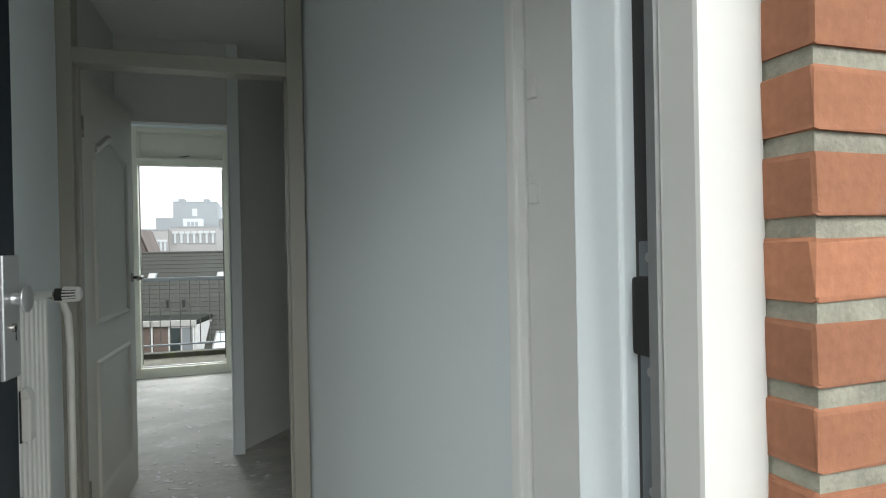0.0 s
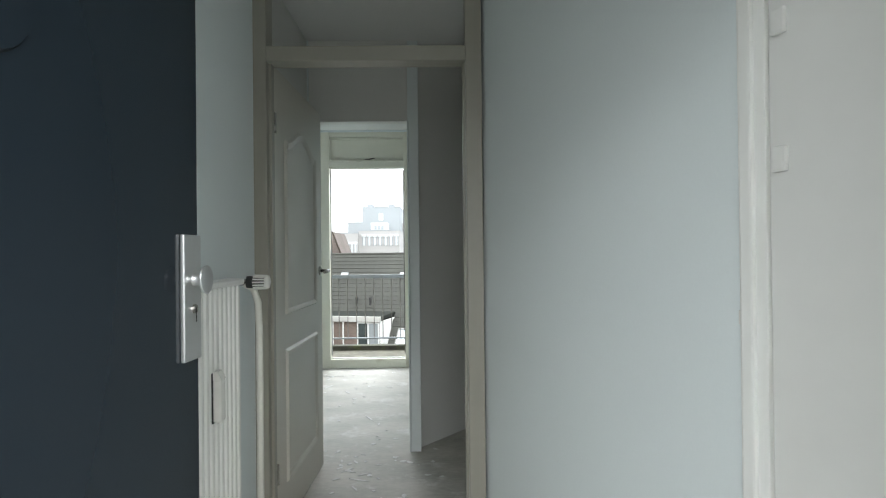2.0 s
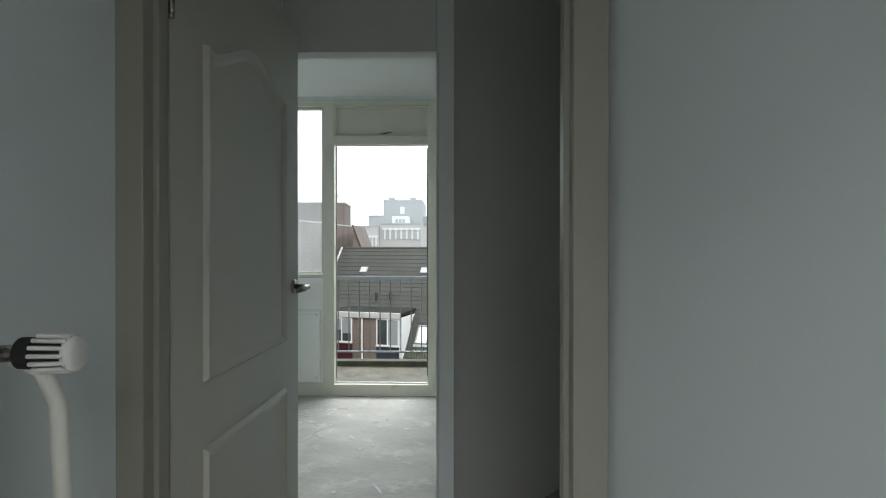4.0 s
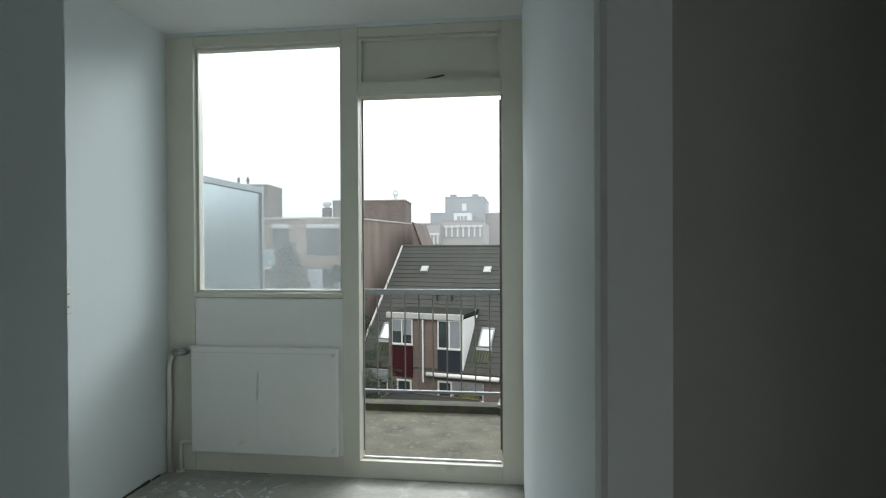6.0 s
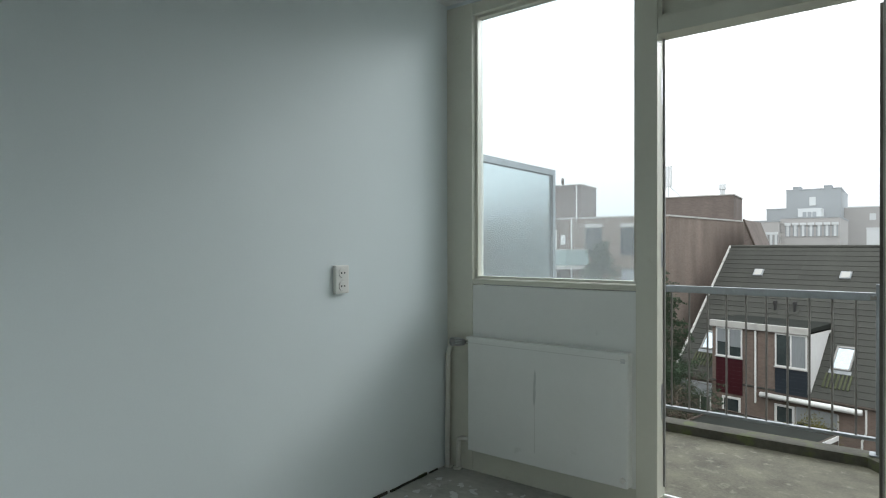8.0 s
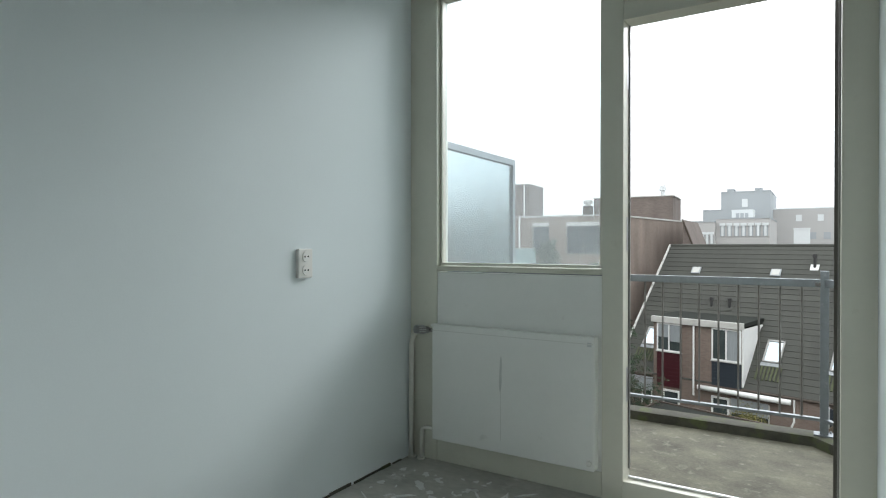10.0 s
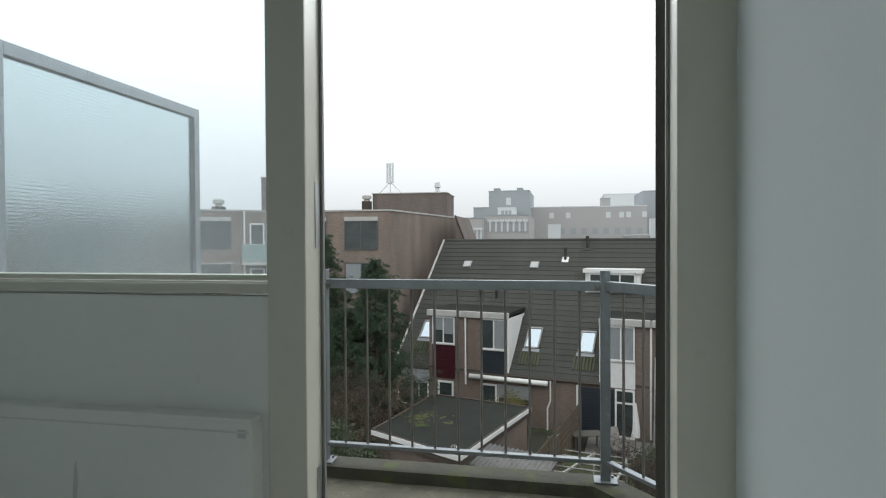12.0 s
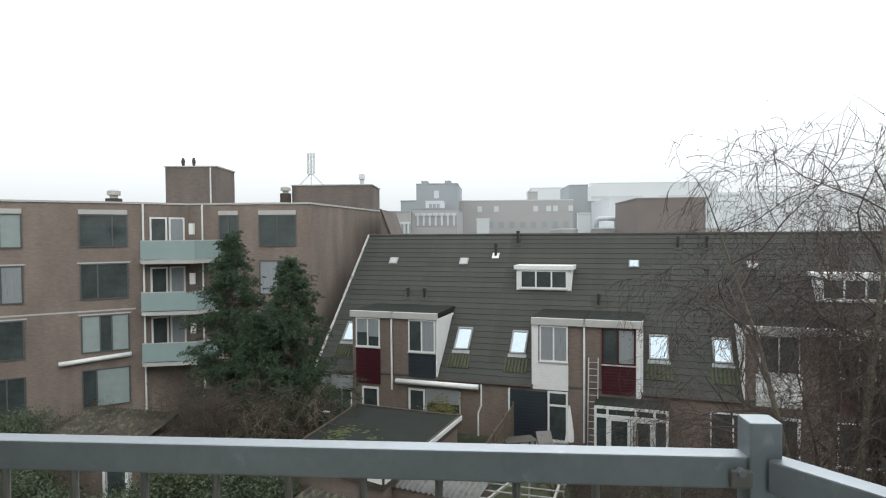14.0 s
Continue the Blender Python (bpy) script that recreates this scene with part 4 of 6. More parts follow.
def house(u0, u1, label, dormer_from, dormer_to):
    """One terraced house: brick walls, a long tiled roof in courses, ridge caps, gutters beside the dormer."""
    root = thing("terraced_house", label, "house", ROW @ Matrix.Translation((u0, 0, 0)), "terraced houses opposite")
    w = u1 - u0
    bm = bx(0.0, w, 0.0, 2 * RUN, GZ, EAVE)
    part("wall", bm, M_BRICKROW, root, "brown brick ground floor wall")
    bm = bmesh.new()
    vs = [bm.verts.new(v) for v in ((0, 0.02, EAVE), (w, 0.02, EAVE), (w, RUN, RIDGE_Z - 0.05), (0, RUN, RIDGE_Z - 0.05), (0, 2 * RUN, EAVE), (w, 2 * RUN, EAVE))]
    for f in ((0, 1, 2, 3), (3, 2, 5, 4), (0, 3, 4), (1, 5, 2)):
        bm.faces.new([vs[i] for i in f])
    roof = part("roof", bm, M_TILE, root, "dark moss-tinged tiled roof")
    n = 27
    step = SLEN / n
    course = bmesh.new()
    L = w
    box(course, 0.0, L, 0.0, step + 0.06, 0.0, 0.03)
    me = mesh_of("tile_course", course, M_TILE)
    for i in range(n):
        ob = new("tile_course", me)
        ob.parent = roof
        ob.matrix_local = on_roof(0, i * step * math.cos(SLOPE)) @ Matrix.Translation((0, -0.02, 0.012)) @ Matrix.Rotation(radians(-3.2), 4, "X")
    part("ridge_cap", tube(bmesh.new(), [(0, RUN, RIDGE_Z - 0.02), (w, RUN, RIDGE_Z - 0.02)], 0.11, 10), M_TILE, root)
    for ga, gb in ((0.0, dormer_from - u0), (dormer_to - u0, w)):
        if gb - ga > 0.15:
            part("gutter", tube(bmesh.new(), [(ga, -0.08, EAVE - 0.05), (gb, -0.08, EAVE - 0.05)], 0.06, 8), M_BARK, root, "dark rain gutter")
    return root


edges = [-7.05, -2.57, 2.2, 6.94, 11.6, 16.3, 21.0, 25.7]
spans = [(-4.85, -2.57), (-2.57, -0.2), (4.55, 6.94), (6.94, 9.45), (13.5, 16.3), (16.3, 18.95), (25.7, 25.7)]
houses = [house(a, b, "brown brick terraced house with a long dark tiled roof and dormer", *sp) for a, b, sp in zip(edges, edges[1:], spans)]


def dormer(hs, u0, u1, cheek):
    """A flat-topped dormer standing on the facade of a house; cheek: -1 left, 1 right or 0."""
    o = u0 - edges[houses.index(hs)]
    w = u1 - u0
    top, back = -2.95, 2.75
    bm = bx(o, o + w, 0.02, 0.12, -6.0, top)
    body = part("dormer", bm, M_BRICKROW, hs, "flat-topped brick dormer")
    part("fascia", bx(o - 0.08, o + w + 0.08, -0.14, 0.10, top - 0.02, top + 0.30, 0.01), M_GREYW, body, "pale grey dormer fascia")
    bm = bmesh.new()
    vs = [bm.verts.new(v) for v in ((o - 0.05, 0.05, top + 0.27), (o + w + 0.05, 0.05, top + 0.27), (o + w + 0.05, back + 0.3, top + 0.33), (o - 0.05, back + 0.3, top + 0.33),
                                    (o - 0.05, 0.05, top + 0.1), (o + w + 0.05, 0.05, top + 0.1), (o + w + 0.05, back + 0.3, top + 0.1), (o - 0.05, back + 0.3, top + 0.1))]
    for f in ((0, 1, 2, 3), (4, 7, 6, 5), (0, 4, 5, 1), (1, 5, 6, 2), (2, 6, 7, 3), (3, 7, 4, 0)):
        bm.faces.new([vs[i] for i in f])
    part("flat_roof", bm, M_FELT, body, "dark felt flat roof")
    for c in (cheek,):
        if c:
            x = o + w if c > 0 else o
            bm = bmesh.new()
            quad = [(0.0, -6.0), (0.0, top), (back + 0.2, top), (back - 0.35, top - 0.15)]
            lo = [bm.verts.new((x, a, z)) for a, z in quad]
            hi = [bm.verts.new((x + 0.08 * c, a, z)) for a, z in quad]
            bm.faces.new(lo)
            bm.faces.new(hi[::-1])
            for i in range(4):
                j = (i + 1) % 4
                bm.faces.new((lo[i], lo[j], hi[j], hi[i]))
            part("cheek", bm, M_WHITE, body, "white dormer cheek")
    return body, o


C, K = M_CURTAIN, M_PANE
# first pair
b, o = dormer(houses[0], -4.85, -2.59, 0)
ox = o + 0.22
window_unit(b, ox, ox + 1.36, -4.5, -3.0, -0.01, M_WHITE, [(0, 0.5, K), (0.5, 1, K)], fw=0.07)
part("blind", bx(ox + 0.08, ox + 0.64, -0.055, -0.045, -3.75, -3.06), C, b, "half-lowered pale blind")
part("blind", bx(ox + 0.74, ox + 1.29, -0.055, -0.045, -3.95, -3.06), C, b, "half-lowered pale blind")
boards(b, ox, ox + 1.36, -6.4, -4.56, -0.02, M_REDP, 9, "dark red board cladding")
part("downpipe", tube(bmesh.new(), [(o + 2.24, -0.07, -3.0), (o + 2.24, -0.07, -6.6)], 0.05, 8), M_WHITE, b, "white downpipe")
b, o = dormer(houses[1], -2.55, -0.25, 1)
window_unit(b, o + 0.85, o + 2.28, -4.62, -3.0, -0.01, M_WHITE, [(0, 0.5, K), (0.5, 1, C)], fw=0.07)
boards(b, o + 0.85, o + 2.28, -5.9, -4.68, -0.02, M_NAVYP, 7, "blue-black board cladding")
# second pair
b, o = dormer(houses[2], 4.60, 6.92, -1)
window_unit(b, o + 0.3, o + 1.6, -4.68, -3.0, -0.01, M_WHITE, [(0, 0.5, C), (0.5, 1, C)], fw=0.07)
boards(b, o + 0.2, o + 1.62, -6.0, -4.74, -0.02, M_WHITE, 9, "white board cladding")
part("side_strip", bx(o, o + 0.24, -0.04, 0.0, -6.0, -2.95), M_WHITE, b)
part("downpipe", tube(bmesh.new(), [(o + 2.34, -0.07, -3.0), (o + 2.34, -0.07, -8.3)], 0.05, 8), M_WHITE, b, "white downpipe")
b, o = dormer(houses[3], 6.97, 9.40, 1)
window_unit(b, o + 0.74, o + 2.2, -4.64, -3.0, -0.01, M_REDP, [(0, 0.48, K), (0.48, 1, C)], fw=0.08)
boards(b, o + 0.74, o + 2.2, -6.0, -4.70, -0.02, M_REDP, 9, "dark red board cladding")
part("side_strip", bx(o + 2.22, o + 2.42, -0.05, 0.0, -6.1, -2.95), M_WHITE, b)
# third pair, half hidden by the birch
b, o = dormer(houses[4], 13.55, 16.28, -1)
window_unit(b, o + 0.5, o + 2.0, -4.6, -3.0, -0.01, M_WHITE, [(0, 0.5, K), (0.5, 1, K)])
boards(b, o + 0.4, o + 2.1, -6.0, -4.66, -0.02, M_WHITE, 9, "white board cladding")
b, o = dormer(houses[5], 16.34, 18.9, 1)
window_unit(b, o + 0.6, o + 2.0, -4.6, -3.0, -0.01, M_WHITE, [(0, 0.5, K), (0.5, 1, K)])
boards(b, o + 0.5, o + 2.1, -6.0, -4.66, -0.02, M_REDP, 9, "dark red board cladding")

# roof windows, small hatches, vents, upper dormers
for hi, u, v, w, h, pm in ((1, 0.72, 1.15, 0.80, 1.35, M_SKYPANE), (2, 3.62, 1.12, 0.80, 1.35, M_SKYPANE), (3, 10.17, 1.2, 0.86, 1.35, M_SKYPANE), (4, 12.85, 1.2, 0.80, 1.35, M_SKYPANE), (0, -5.75, 1.25, 0.78, 1.25, M_SKYPANE)):
    r = on_roof(u - edges[hi], v)
    bm = bmesh.new()
    for q in ((-w / 2, -w / 2 + 0.07, 0, h), (w / 2 - 0.07, w / 2, 0, h), (-w / 2, w / 2, 0, 0.07), (-w / 2, w / 2, h - 0.09, h)):
        box(bm, q[0], q[1], q[2], q[3], 0.0, 0.14, m=r)
    f = part("roof_window", bm, M_GREYPL, houses[hi], "roof window in a dark frame")
    part("pane", box(bmesh.new(), -w / 2 + 0.06, w / 2 - 0.06, 0.06, h - 0.08, 0.08, 0.10, m=r), pm, f)
    part("apron", box(bmesh.new(), -w / 2 - 0.06, w / 2 + 0.06, -0.2, 0.0, 0.04, 0.07, m=r), M_LEAD, f, "pale lead apron")
    for k in range(7):
        x = -0.55 + 0.17 * k
        part("ribbed_tile", box(bmesh.new(), x, x + 0.09, -1.05, -0.22, 0.03, 0.09, 0.015, m=r), M_MOSS, f)
for hi, u, v in ((0, -4.73, 5.05), (1, -0.32, 5.05), (3, 9.01, 5.0), (4, 14.6, 5.0)):
    r = on_roof(u - edges[hi], v)
    f = part("roof_hatch", box(bmesh.new(), -0.26, 0.26, 0, 0.5, 0.0, 0.12, 0.015, m=r), M_LEAD, houses[hi], "small grey roof light")
    part("pane", box(bmesh.new(), -0.19, 0.19, 0.06, 0.44, 0.115, 0.13, m=r), M_SKYPANE if hi == 3 else M_GREYW, f)
for hi, u, v, hgt in ((0, -3.09, 3.4, 0.55), (1, -2.11, 3.4, 0.55), (3, 7.35, 3.3, 0.6), (1, 1.47, 5.55, 0.75), (2, 2.64, 6.2, 0.75), (3, 11.2, 6.0, 0.6), (4, 12.6, 6.0, 0.6)):
    r = on_roof(u - edges[hi], v)
    p = r.translation
    f = part("vent_pipe", tube(bmesh.new(), [p, p + Vector((0, 0, hgt * 0.72)), p + Vector((0, 0, hgt * 0.73)), p + Vector((0, 0, hgt))], [0.075, 0.075, 0.12, 0.10], 10), M_BLACK, houses[hi], "black flue pipe with a cap")
    part("collar", box(bmesh.new(), -0.2, 0.2, -0.2, 0.2, 0.02, 0.06, m=r), M_WHITE if u == 1.47 else M_TILE, f)
for hi, u0, u1, zb in ((2, 3.02, 5.92, -1.75), (5, 17.0, 20.0, -1.95)):
    o0 = u0 - edges[hi]
    w = u1 - u0
    v0 = (zb - EAVE) / math.tan(SLOPE) - 0.05
    body = part("upper_dormer", bx(o0, o0 + w, v0, v0 + 1.9, zb, zb + 1.22), M_WHITE, houses[hi], "small white roof dormer with three windows")
    part("fascia", bx(o0 - 0.12, o0 + w + 0.12, v0 - 0.14, v0 + 1.95, zb + 1.1, zb + 1.32, 0.01), M_WHITE, body)
    window_unit(body, o0 + 0.2, o0 + w - 0.2, zb + 0.1, zb + 1.08, v0 - 0.02, M_WHITE, [(0, 0.34, K), (0.34, 0.67, K), (0.67, 1, K)], fw=0.08)
# white verge and flashing at the brick end wall
part("verge", box(bmesh.new(), -0.08, 0.03, -0.1, SLEN, -0.05, 0.1, m=on_roof(0, 0)), M_VERGE, houses[0], "pale worn verge board")

# ground floors
h = houses[0]
window_unit(h, 0.2, 2.15, -8.1, -6.75, -0.01, M_WHITE, [(0, 0.7, K), (0.7, 1, K)])
part("shutter_box", bx(0.15, 2.2, -0.2, 0.0, -6.75, -6.05, 0.01), M_LEAD, h, "grey lowered sunblind")
window_unit(h, 2.75, 3.7, -8.4, -6.55, -0.01, M_WHITE, [(0, 1, K)], "door", 0.1)
h = houses[1]
window_unit(h, 0.86, 1.75, -8.4, -6.45, -0.01, M_WHITE, [(0, 1, K)], "door", 0.1)
window_unit(h, 1.8, 3.6, -7.9, -6.45, -0.01, M_GREYW, [(0, 1, K)])
part("sunblind", bx(1.85, 3.55, -0.09, -0.06, -7.1, -6.4), C, h, "grey lowered sunblind")
part("awning_case", tube(bmesh.new(), [(0.25, -0.22, -6.1), (4.55, -0.22, -6.1)], 0.13, 10), M_WHITE, h, "white rolled awning case", True)
part("downpipe", tube(bmesh.new(), [(4.65, -0.07, -5.9), (4.65, -0.07, -7.0), (4.5, -0.07, -7.4), (4.5, -0.07, -8.5)], 0.045, 8), M_WHITE, h, "white downpipe")
h = houses[2]
part("roller_shutter", bx(1.3, 3.05, -0.08, -0.02, -8.3, -6.1), M_NAVYP, h, "lowered slate roller shutter")
for k in range(14):
    part("slat", bx(1.32, 3.03, -0.1, -0.08, -8.28 + k * 0.155, -8.15 + k * 0.155, 0.01), M_NAVYP, h)
part("shutter_post", bx(1.2, 1.3, -0.06, 0.02, -8.4, -6.05), M_WHITE, h)
window_unit(h, 3.07, 4.0, -8.4, -6.05, -0.01, M_WHITE, [(0, 1, K)], "door", 0.09)
part("door_rail", bx(3.1, 3.98, -0.07, -0.01, -6.75, -6.66), M_WHITE, h)
h = houses[3]
con = part("conservatory", bx(0.55, 3.55, -1.5, 0.0, -6.22, -6.12), M_FELT, h, "garden room with white glazed doors under a dark flat roof")
part("fascia", bx(0.55, 3.55, -1.53, -1.502, -6.24, -6.115), M_WHITE, con)
for x in (0.55, 1.05, 2.2, 2.95, 3.45):
    part("post", bx(x, x + 0.1, -1.5, -1.4, GZ, -6.22), M_WHITE, con)
part("top_rail", bx(0.55, 3.55, -1.52, -1.4, -6.62, -6.5), M_WHITE, con)
for a, bb in ((0.65, 1.05), (3.05, 3.45)):
    part("pane", bx(a, bb, -1.46, -1.45, GZ, -6.65), K, con)
for a in (1.15, 2.05):
    window_unit(con, a, a + 0.88, GZ + 0.03, -6.62, -1.44, M_WHITE, [(0, 1, K)], "door", 0.11, False)
for a in (0.65, 1.5, 2.4):
    part("fanlight", bx(a, a + 0.8, -1.46, -1.45, -6.48, -6.24), K, con)
for hi in (4, 5):
    h = houses[hi]
    window_unit(h, 0.6, 2.4, -8.2, -6.4, -0.01, M_WHITE, [(0, 0.5, K), (0.5, 1, K)])
    window_unit(h, 3.0, 4.0, -8.45, -6.4, -0.01, M_WHITE, [(0, 1, K)], "door", 0.12)

lad = thing("ladder", "aluminium ladder leaning against the brick house", "ladder", ROW @ Matrix.Translation((7.12, -0.8, GZ)) @ Matrix.Rotation(radians(-9), 4, "X"))
for x in (0, 0.42):
    part("rail", bx(x, x + 0.05, -0.03, 0.03, 0, 4.2), M_ALU, lad)
for k in range(14):
    part("rung", rod((0.05, 0, 0.22 + 0.29 * k), (0.42, 0, 0.22 + 0.29 * k), 0.016, 6), M_ALU, lad)
par = thing("folded_parasol", "closed off-white garden parasol standing by the house", "parasol", ROW @ Matrix.Translation((6.45, -1.6, GZ)))
part("pole", rod((0, 0, 0), (0, 0, 2.4), 0.025), M_FENCE, par)
bm = bmesh.new()
tube(bm, [(0, 0, 0.75), (0.03, 0, 1.1), (0.0, 0.02, 1.7), (0, 0, 2.3)], [0.2, 0.17, 0.12, 0.03], 7)
part("canopy", bm, M_WHITE, par, "folded cloth canopy")

# ---- brick flats at the left end ----
APT_Z = 3.0
L0, LD = Vector((-18.2, 31.05)), Vector((-0.808, -0.589))
R0 = Vector((-9.67, 33.04))
RL = Vector((-14.85, 32.75))
apt = thing("apartment_building", "four-storey brown brick apartment building with mint balconies", "building", Matrix())
lend = L0 + LD * 26
bk = Vector((-0.589, 0.808)) * 10
SIDE = Vector((-7.9, 46.0))
bm = prism(bmesh.new(), [(lend.x, lend.y), (L0.x, L0.y), (-16.6, 32.9), (RL.x, RL.y), (R0.x, R0.y), (SIDE.x, SIDE.y), (-9.5, 50), (-22, 48), (lend.x + bk.x, lend.y + bk.y)], GZ, APT_Z)
part("wall", bm, M_BRICKAPT, apt, "tan-brown brick wall")
bm = bmesh.new()
ringp = [(lend.x, lend.y), (L0.x, L0.y), (-16.6, 32.9), (RL.x, RL.y), (R0.x, R0.y), (SIDE.x, SIDE.y)]
for p, q in zip(ringp, ringp[1:]):
    L = math.hypot(q[0] - p[0], q[1] - p[1])
    box(bm, -0.02, L + 0.02, -0.05, 0.3, APT_Z, APT_Z + 0.1, m=along(p, q))
part("roof_edge", bm, M_GREYW, apt, "pale metal roof edge")
mL = along(L0 + LD * 26, L0)              # x grows toward the fold
mRr = along(RL, R0)
Rlen = (R0 - RL).length


def apt_window(m, x0, x1, z0, z1, panes, top=True, fr=None):
    root = window_unit(apt, 0, x1 - x0, 0, z1 - z0, 0.0, fr or M_WFRAME, panes, fw=0.07, sill=False)
    root.matrix_local = m @ Matrix.Translation((x0, -0.005, z0))
    if top:
        part("panel", bx(0, x1 - x0, -0.07, -0.01, z1 - z0, z1 - z0 + 0.24), M_GREYW, root, "pale grey panel above the window")
    return root


cols = [(0.71, 2.92), (5.28, 7.5), (8.7, 11.0), (13.4, 15.6), (17.0, 19.0)]
M_MINTC = material("pale_green_blind_behind_pane", (0.25, 0.3, 0.29), 0.2, spread=0.12, scale=2, fine=12, bump=0)
rngw = random.Random(4)
T = M_MINTC
PANES = {(0, 0): ((0, 0.68, K), (0.68, 1, K)), (0, 1): ((0, 0.36, K), (0.36, 1, K)), (0, 2): ((0, 0.39, T), (0.39, 0.63, K), (0.63, 1, T)), (0, 3): ((0, 0.3, K), (0.3, 1, T)),
         (1, 0): ((0, 0.36, K), (0.36, 0.6, C), (0.6, 1, T)), (1, 1): ((0, 0.3, K), (0.3, 0.6, C), (0.6, 1, C)), (1, 2): ((0, 0.5, K), (0.5, 1, K))}
for ci, (s0, s1) in enumerate(cols):
    for r, (zb, zt) in enumerate(((0.72, 2.42), (-2.0, -0.12), (-4.75, -2.8), (-7.6, -5.6))):
        pn = [(0, 0.33, rngw.choice((K, C, C))), (0.33, 0.66, rngw.choice((K, K, C))), (0.66, 1, rngw.choice((K, C, C)))]
        pn = PANES.get((ci, r), pn)
        w = apt_window(mL, 26 - s1, 26 - s0, zb, zt, pn, r == 0)
        if r in (1, 2):
            part("slab_edge", bx(-0.1, s1 - s0 + 0.1, -0.03, 0.02, zt - zb, zt - zb + 0.07), M_GREYW, w)
bm = box(bmesh.new(), 2.0, 25.6, -0.02, 0.0, -2.62, -2.54, m=mL)
part("band", bm, M_GREYW, apt, "pale concrete band")
part("awning_case", tube(bmesh.new(), [mL @ Vector((22.1, -0.2, -5.15)), mL @ Vector((25.35, -0.2, -4.95))], 0.12, 10), M_WHITE, apt, "white rolled awning case", True)
for s0, s1 in ((0.75, 2.85), (4.0, 5.1)):
    for r, (zb, zt) in enumerate(((0.66, 2.42), (-2.05, -0.12), (-4.8, -2.85))):
        apt_window(mRr, Rlen - s1, Rlen - s0, zb, zt, [(0, 0.5, C if r == 1 else K), (0.5, 1, K)], r == 0)
# corner balconies
for z in (0.0, -2.72, -5.42):
    poly = [(-18.3, 30.9), (-17.9, 30.35), (-15.3, 31.05), (-14.55, 32.7), (-16.6, 32.85)]
    bal = part("balcony", prism(bmesh.new(), poly, z - 0.2, z), M_GREYW, apt, "concrete corner balcony")
    front = [(-17.9, 30.35), (-15.3, 31.05), (-14.55, 32.7)]
    for p, q in zip(front, front[1:]):
        L = math.hypot(q[0] - p[0], q[1] - p[1])
        part("mint_panel", box(bmesh.new(), 0, L, -0.04, 0.0, z + 0.05, z + 1.0, m=along(p, q)), M_MINT, bal, "mint green balcony panel")
        part("railing_bar", box(bmesh.new(), 0, L, -0.05, 0.01, z + 1.0, z + 1.05, m=along(p, q)), M_GREYW, bal)
    mm = along((L0.x, L0.y), (-16.6, 32.9))
    for a, wd, pm in ((0.35, 0.9, K), (1.35, 0.85, C)):
        wu = window_unit(bal, 0, wd, 0, 2.25, 0.0, M_WHITE, [(0, 1, pm)], "door", 0.09, False)
        wu.matrix_local = mm @ Matrix.Translation((a, -0.01, z + 0.05))
    part("lamp_box", box(bmesh.new(), -0.12, 0.12, -0.1, 0.1, z + 1.35, z + 1.95, m=Matrix.Translation((-15.9, 31.9, 0))), M_WHITE, bal)
for x, y in ((-18.1, 30.95), (-15.6, 32.5)):
    part("downpipe", tube(bmesh.new(), [(x, y, APT_Z), (x, y, GZ)], 0.05, 8), M_WHITE, apt, "white downpipe")
for z in (0.0, -2.72, -5.42):
    bal = part("balcony", box(bmesh.new(), 16.4, 18.3, -1.3, 0.0, z - 0.2, z, m=mL), M_GREYW, apt, "concrete balcony")
    for q in ((16.4, 18.3, -1.3, -1.25), (16.4, 16.45, -1.25, 0.0), (18.25, 18.3, -1.25, 0.0)):
        part("mint_panel", box(bmesh.new(), *q, z + 0.05, z + 1.0, m=mL), M_MINT, bal, "mint green balcony panel")
    part("railing_bar", box(bmesh.new(), 16.38, 18.32, -1.33, -1.24, z + 1.0, z + 1.05, m=mL), M_GREYW, bal)
# plant rooms and roof pots on the flats
pm_ = along((-20.7, 37.8), (-17.5, 38.1))
pr = part("plant_room", box(bmesh.new(), 0, 3.3, 0, 3.5, APT_Z, 5.75, m=pm_), M_BRICKDK, apt, "dark brick rooftop plant room")
part("coping", box(bmesh.new(), -0.06, 3.36, -0.06, 3.56, 5.75, 5.83, m=pm_), M_GREYW, pr)
part("downpipe", tube(bmesh.new(), [(-17.75, 37.98, APT_Z), (-17.75, 37.98, 5.7)], 0.05, 6), M_WHITE, pr)
for dx in (1.0, 1.7):
    part("vent_pipe", tube(bmesh.new(), [pm_ @ Vector((dx, 0.4, 5.8)), pm_ @ Vector((dx, 0.4, 6.15)), pm_ @ Vector((dx, 0.4, 6.4))], [0.07, 0.13, 0.06], 8), M_BARK, pr)
for x, y, z in ((-21.2, 33.2, 3.0), (-14.7, 43.5, 3.9)):
    pot = part("roof_vent", bx(x - 0.32, x + 0.32, y - 0.3, y + 0.3, z - 0.6, z + 0.45), M_BARK, apt, "dark chimney base")
    part("cowl", tube(bmesh.new(), [(x, y, z + 0.45), (x, y, z + 0.62), (x, y, z + 0.64), (x, y, z + 0.88), (x, y, z + 0.95)], [0.22, 0.22, 0.36, 0.36, 0.2], 12), M_GREYW, pot, "round metal vent cowl")
pm_ = along((-15.0, 44.0), (-8.4, 44.4))
pr = part("plant_room", box(bmesh.new(), 0.6, 6.6, 0, 4.5, APT_Z - 1, 4.95, m=pm_), M_BRICKDK, apt, "low dark brick rooftop plant room")
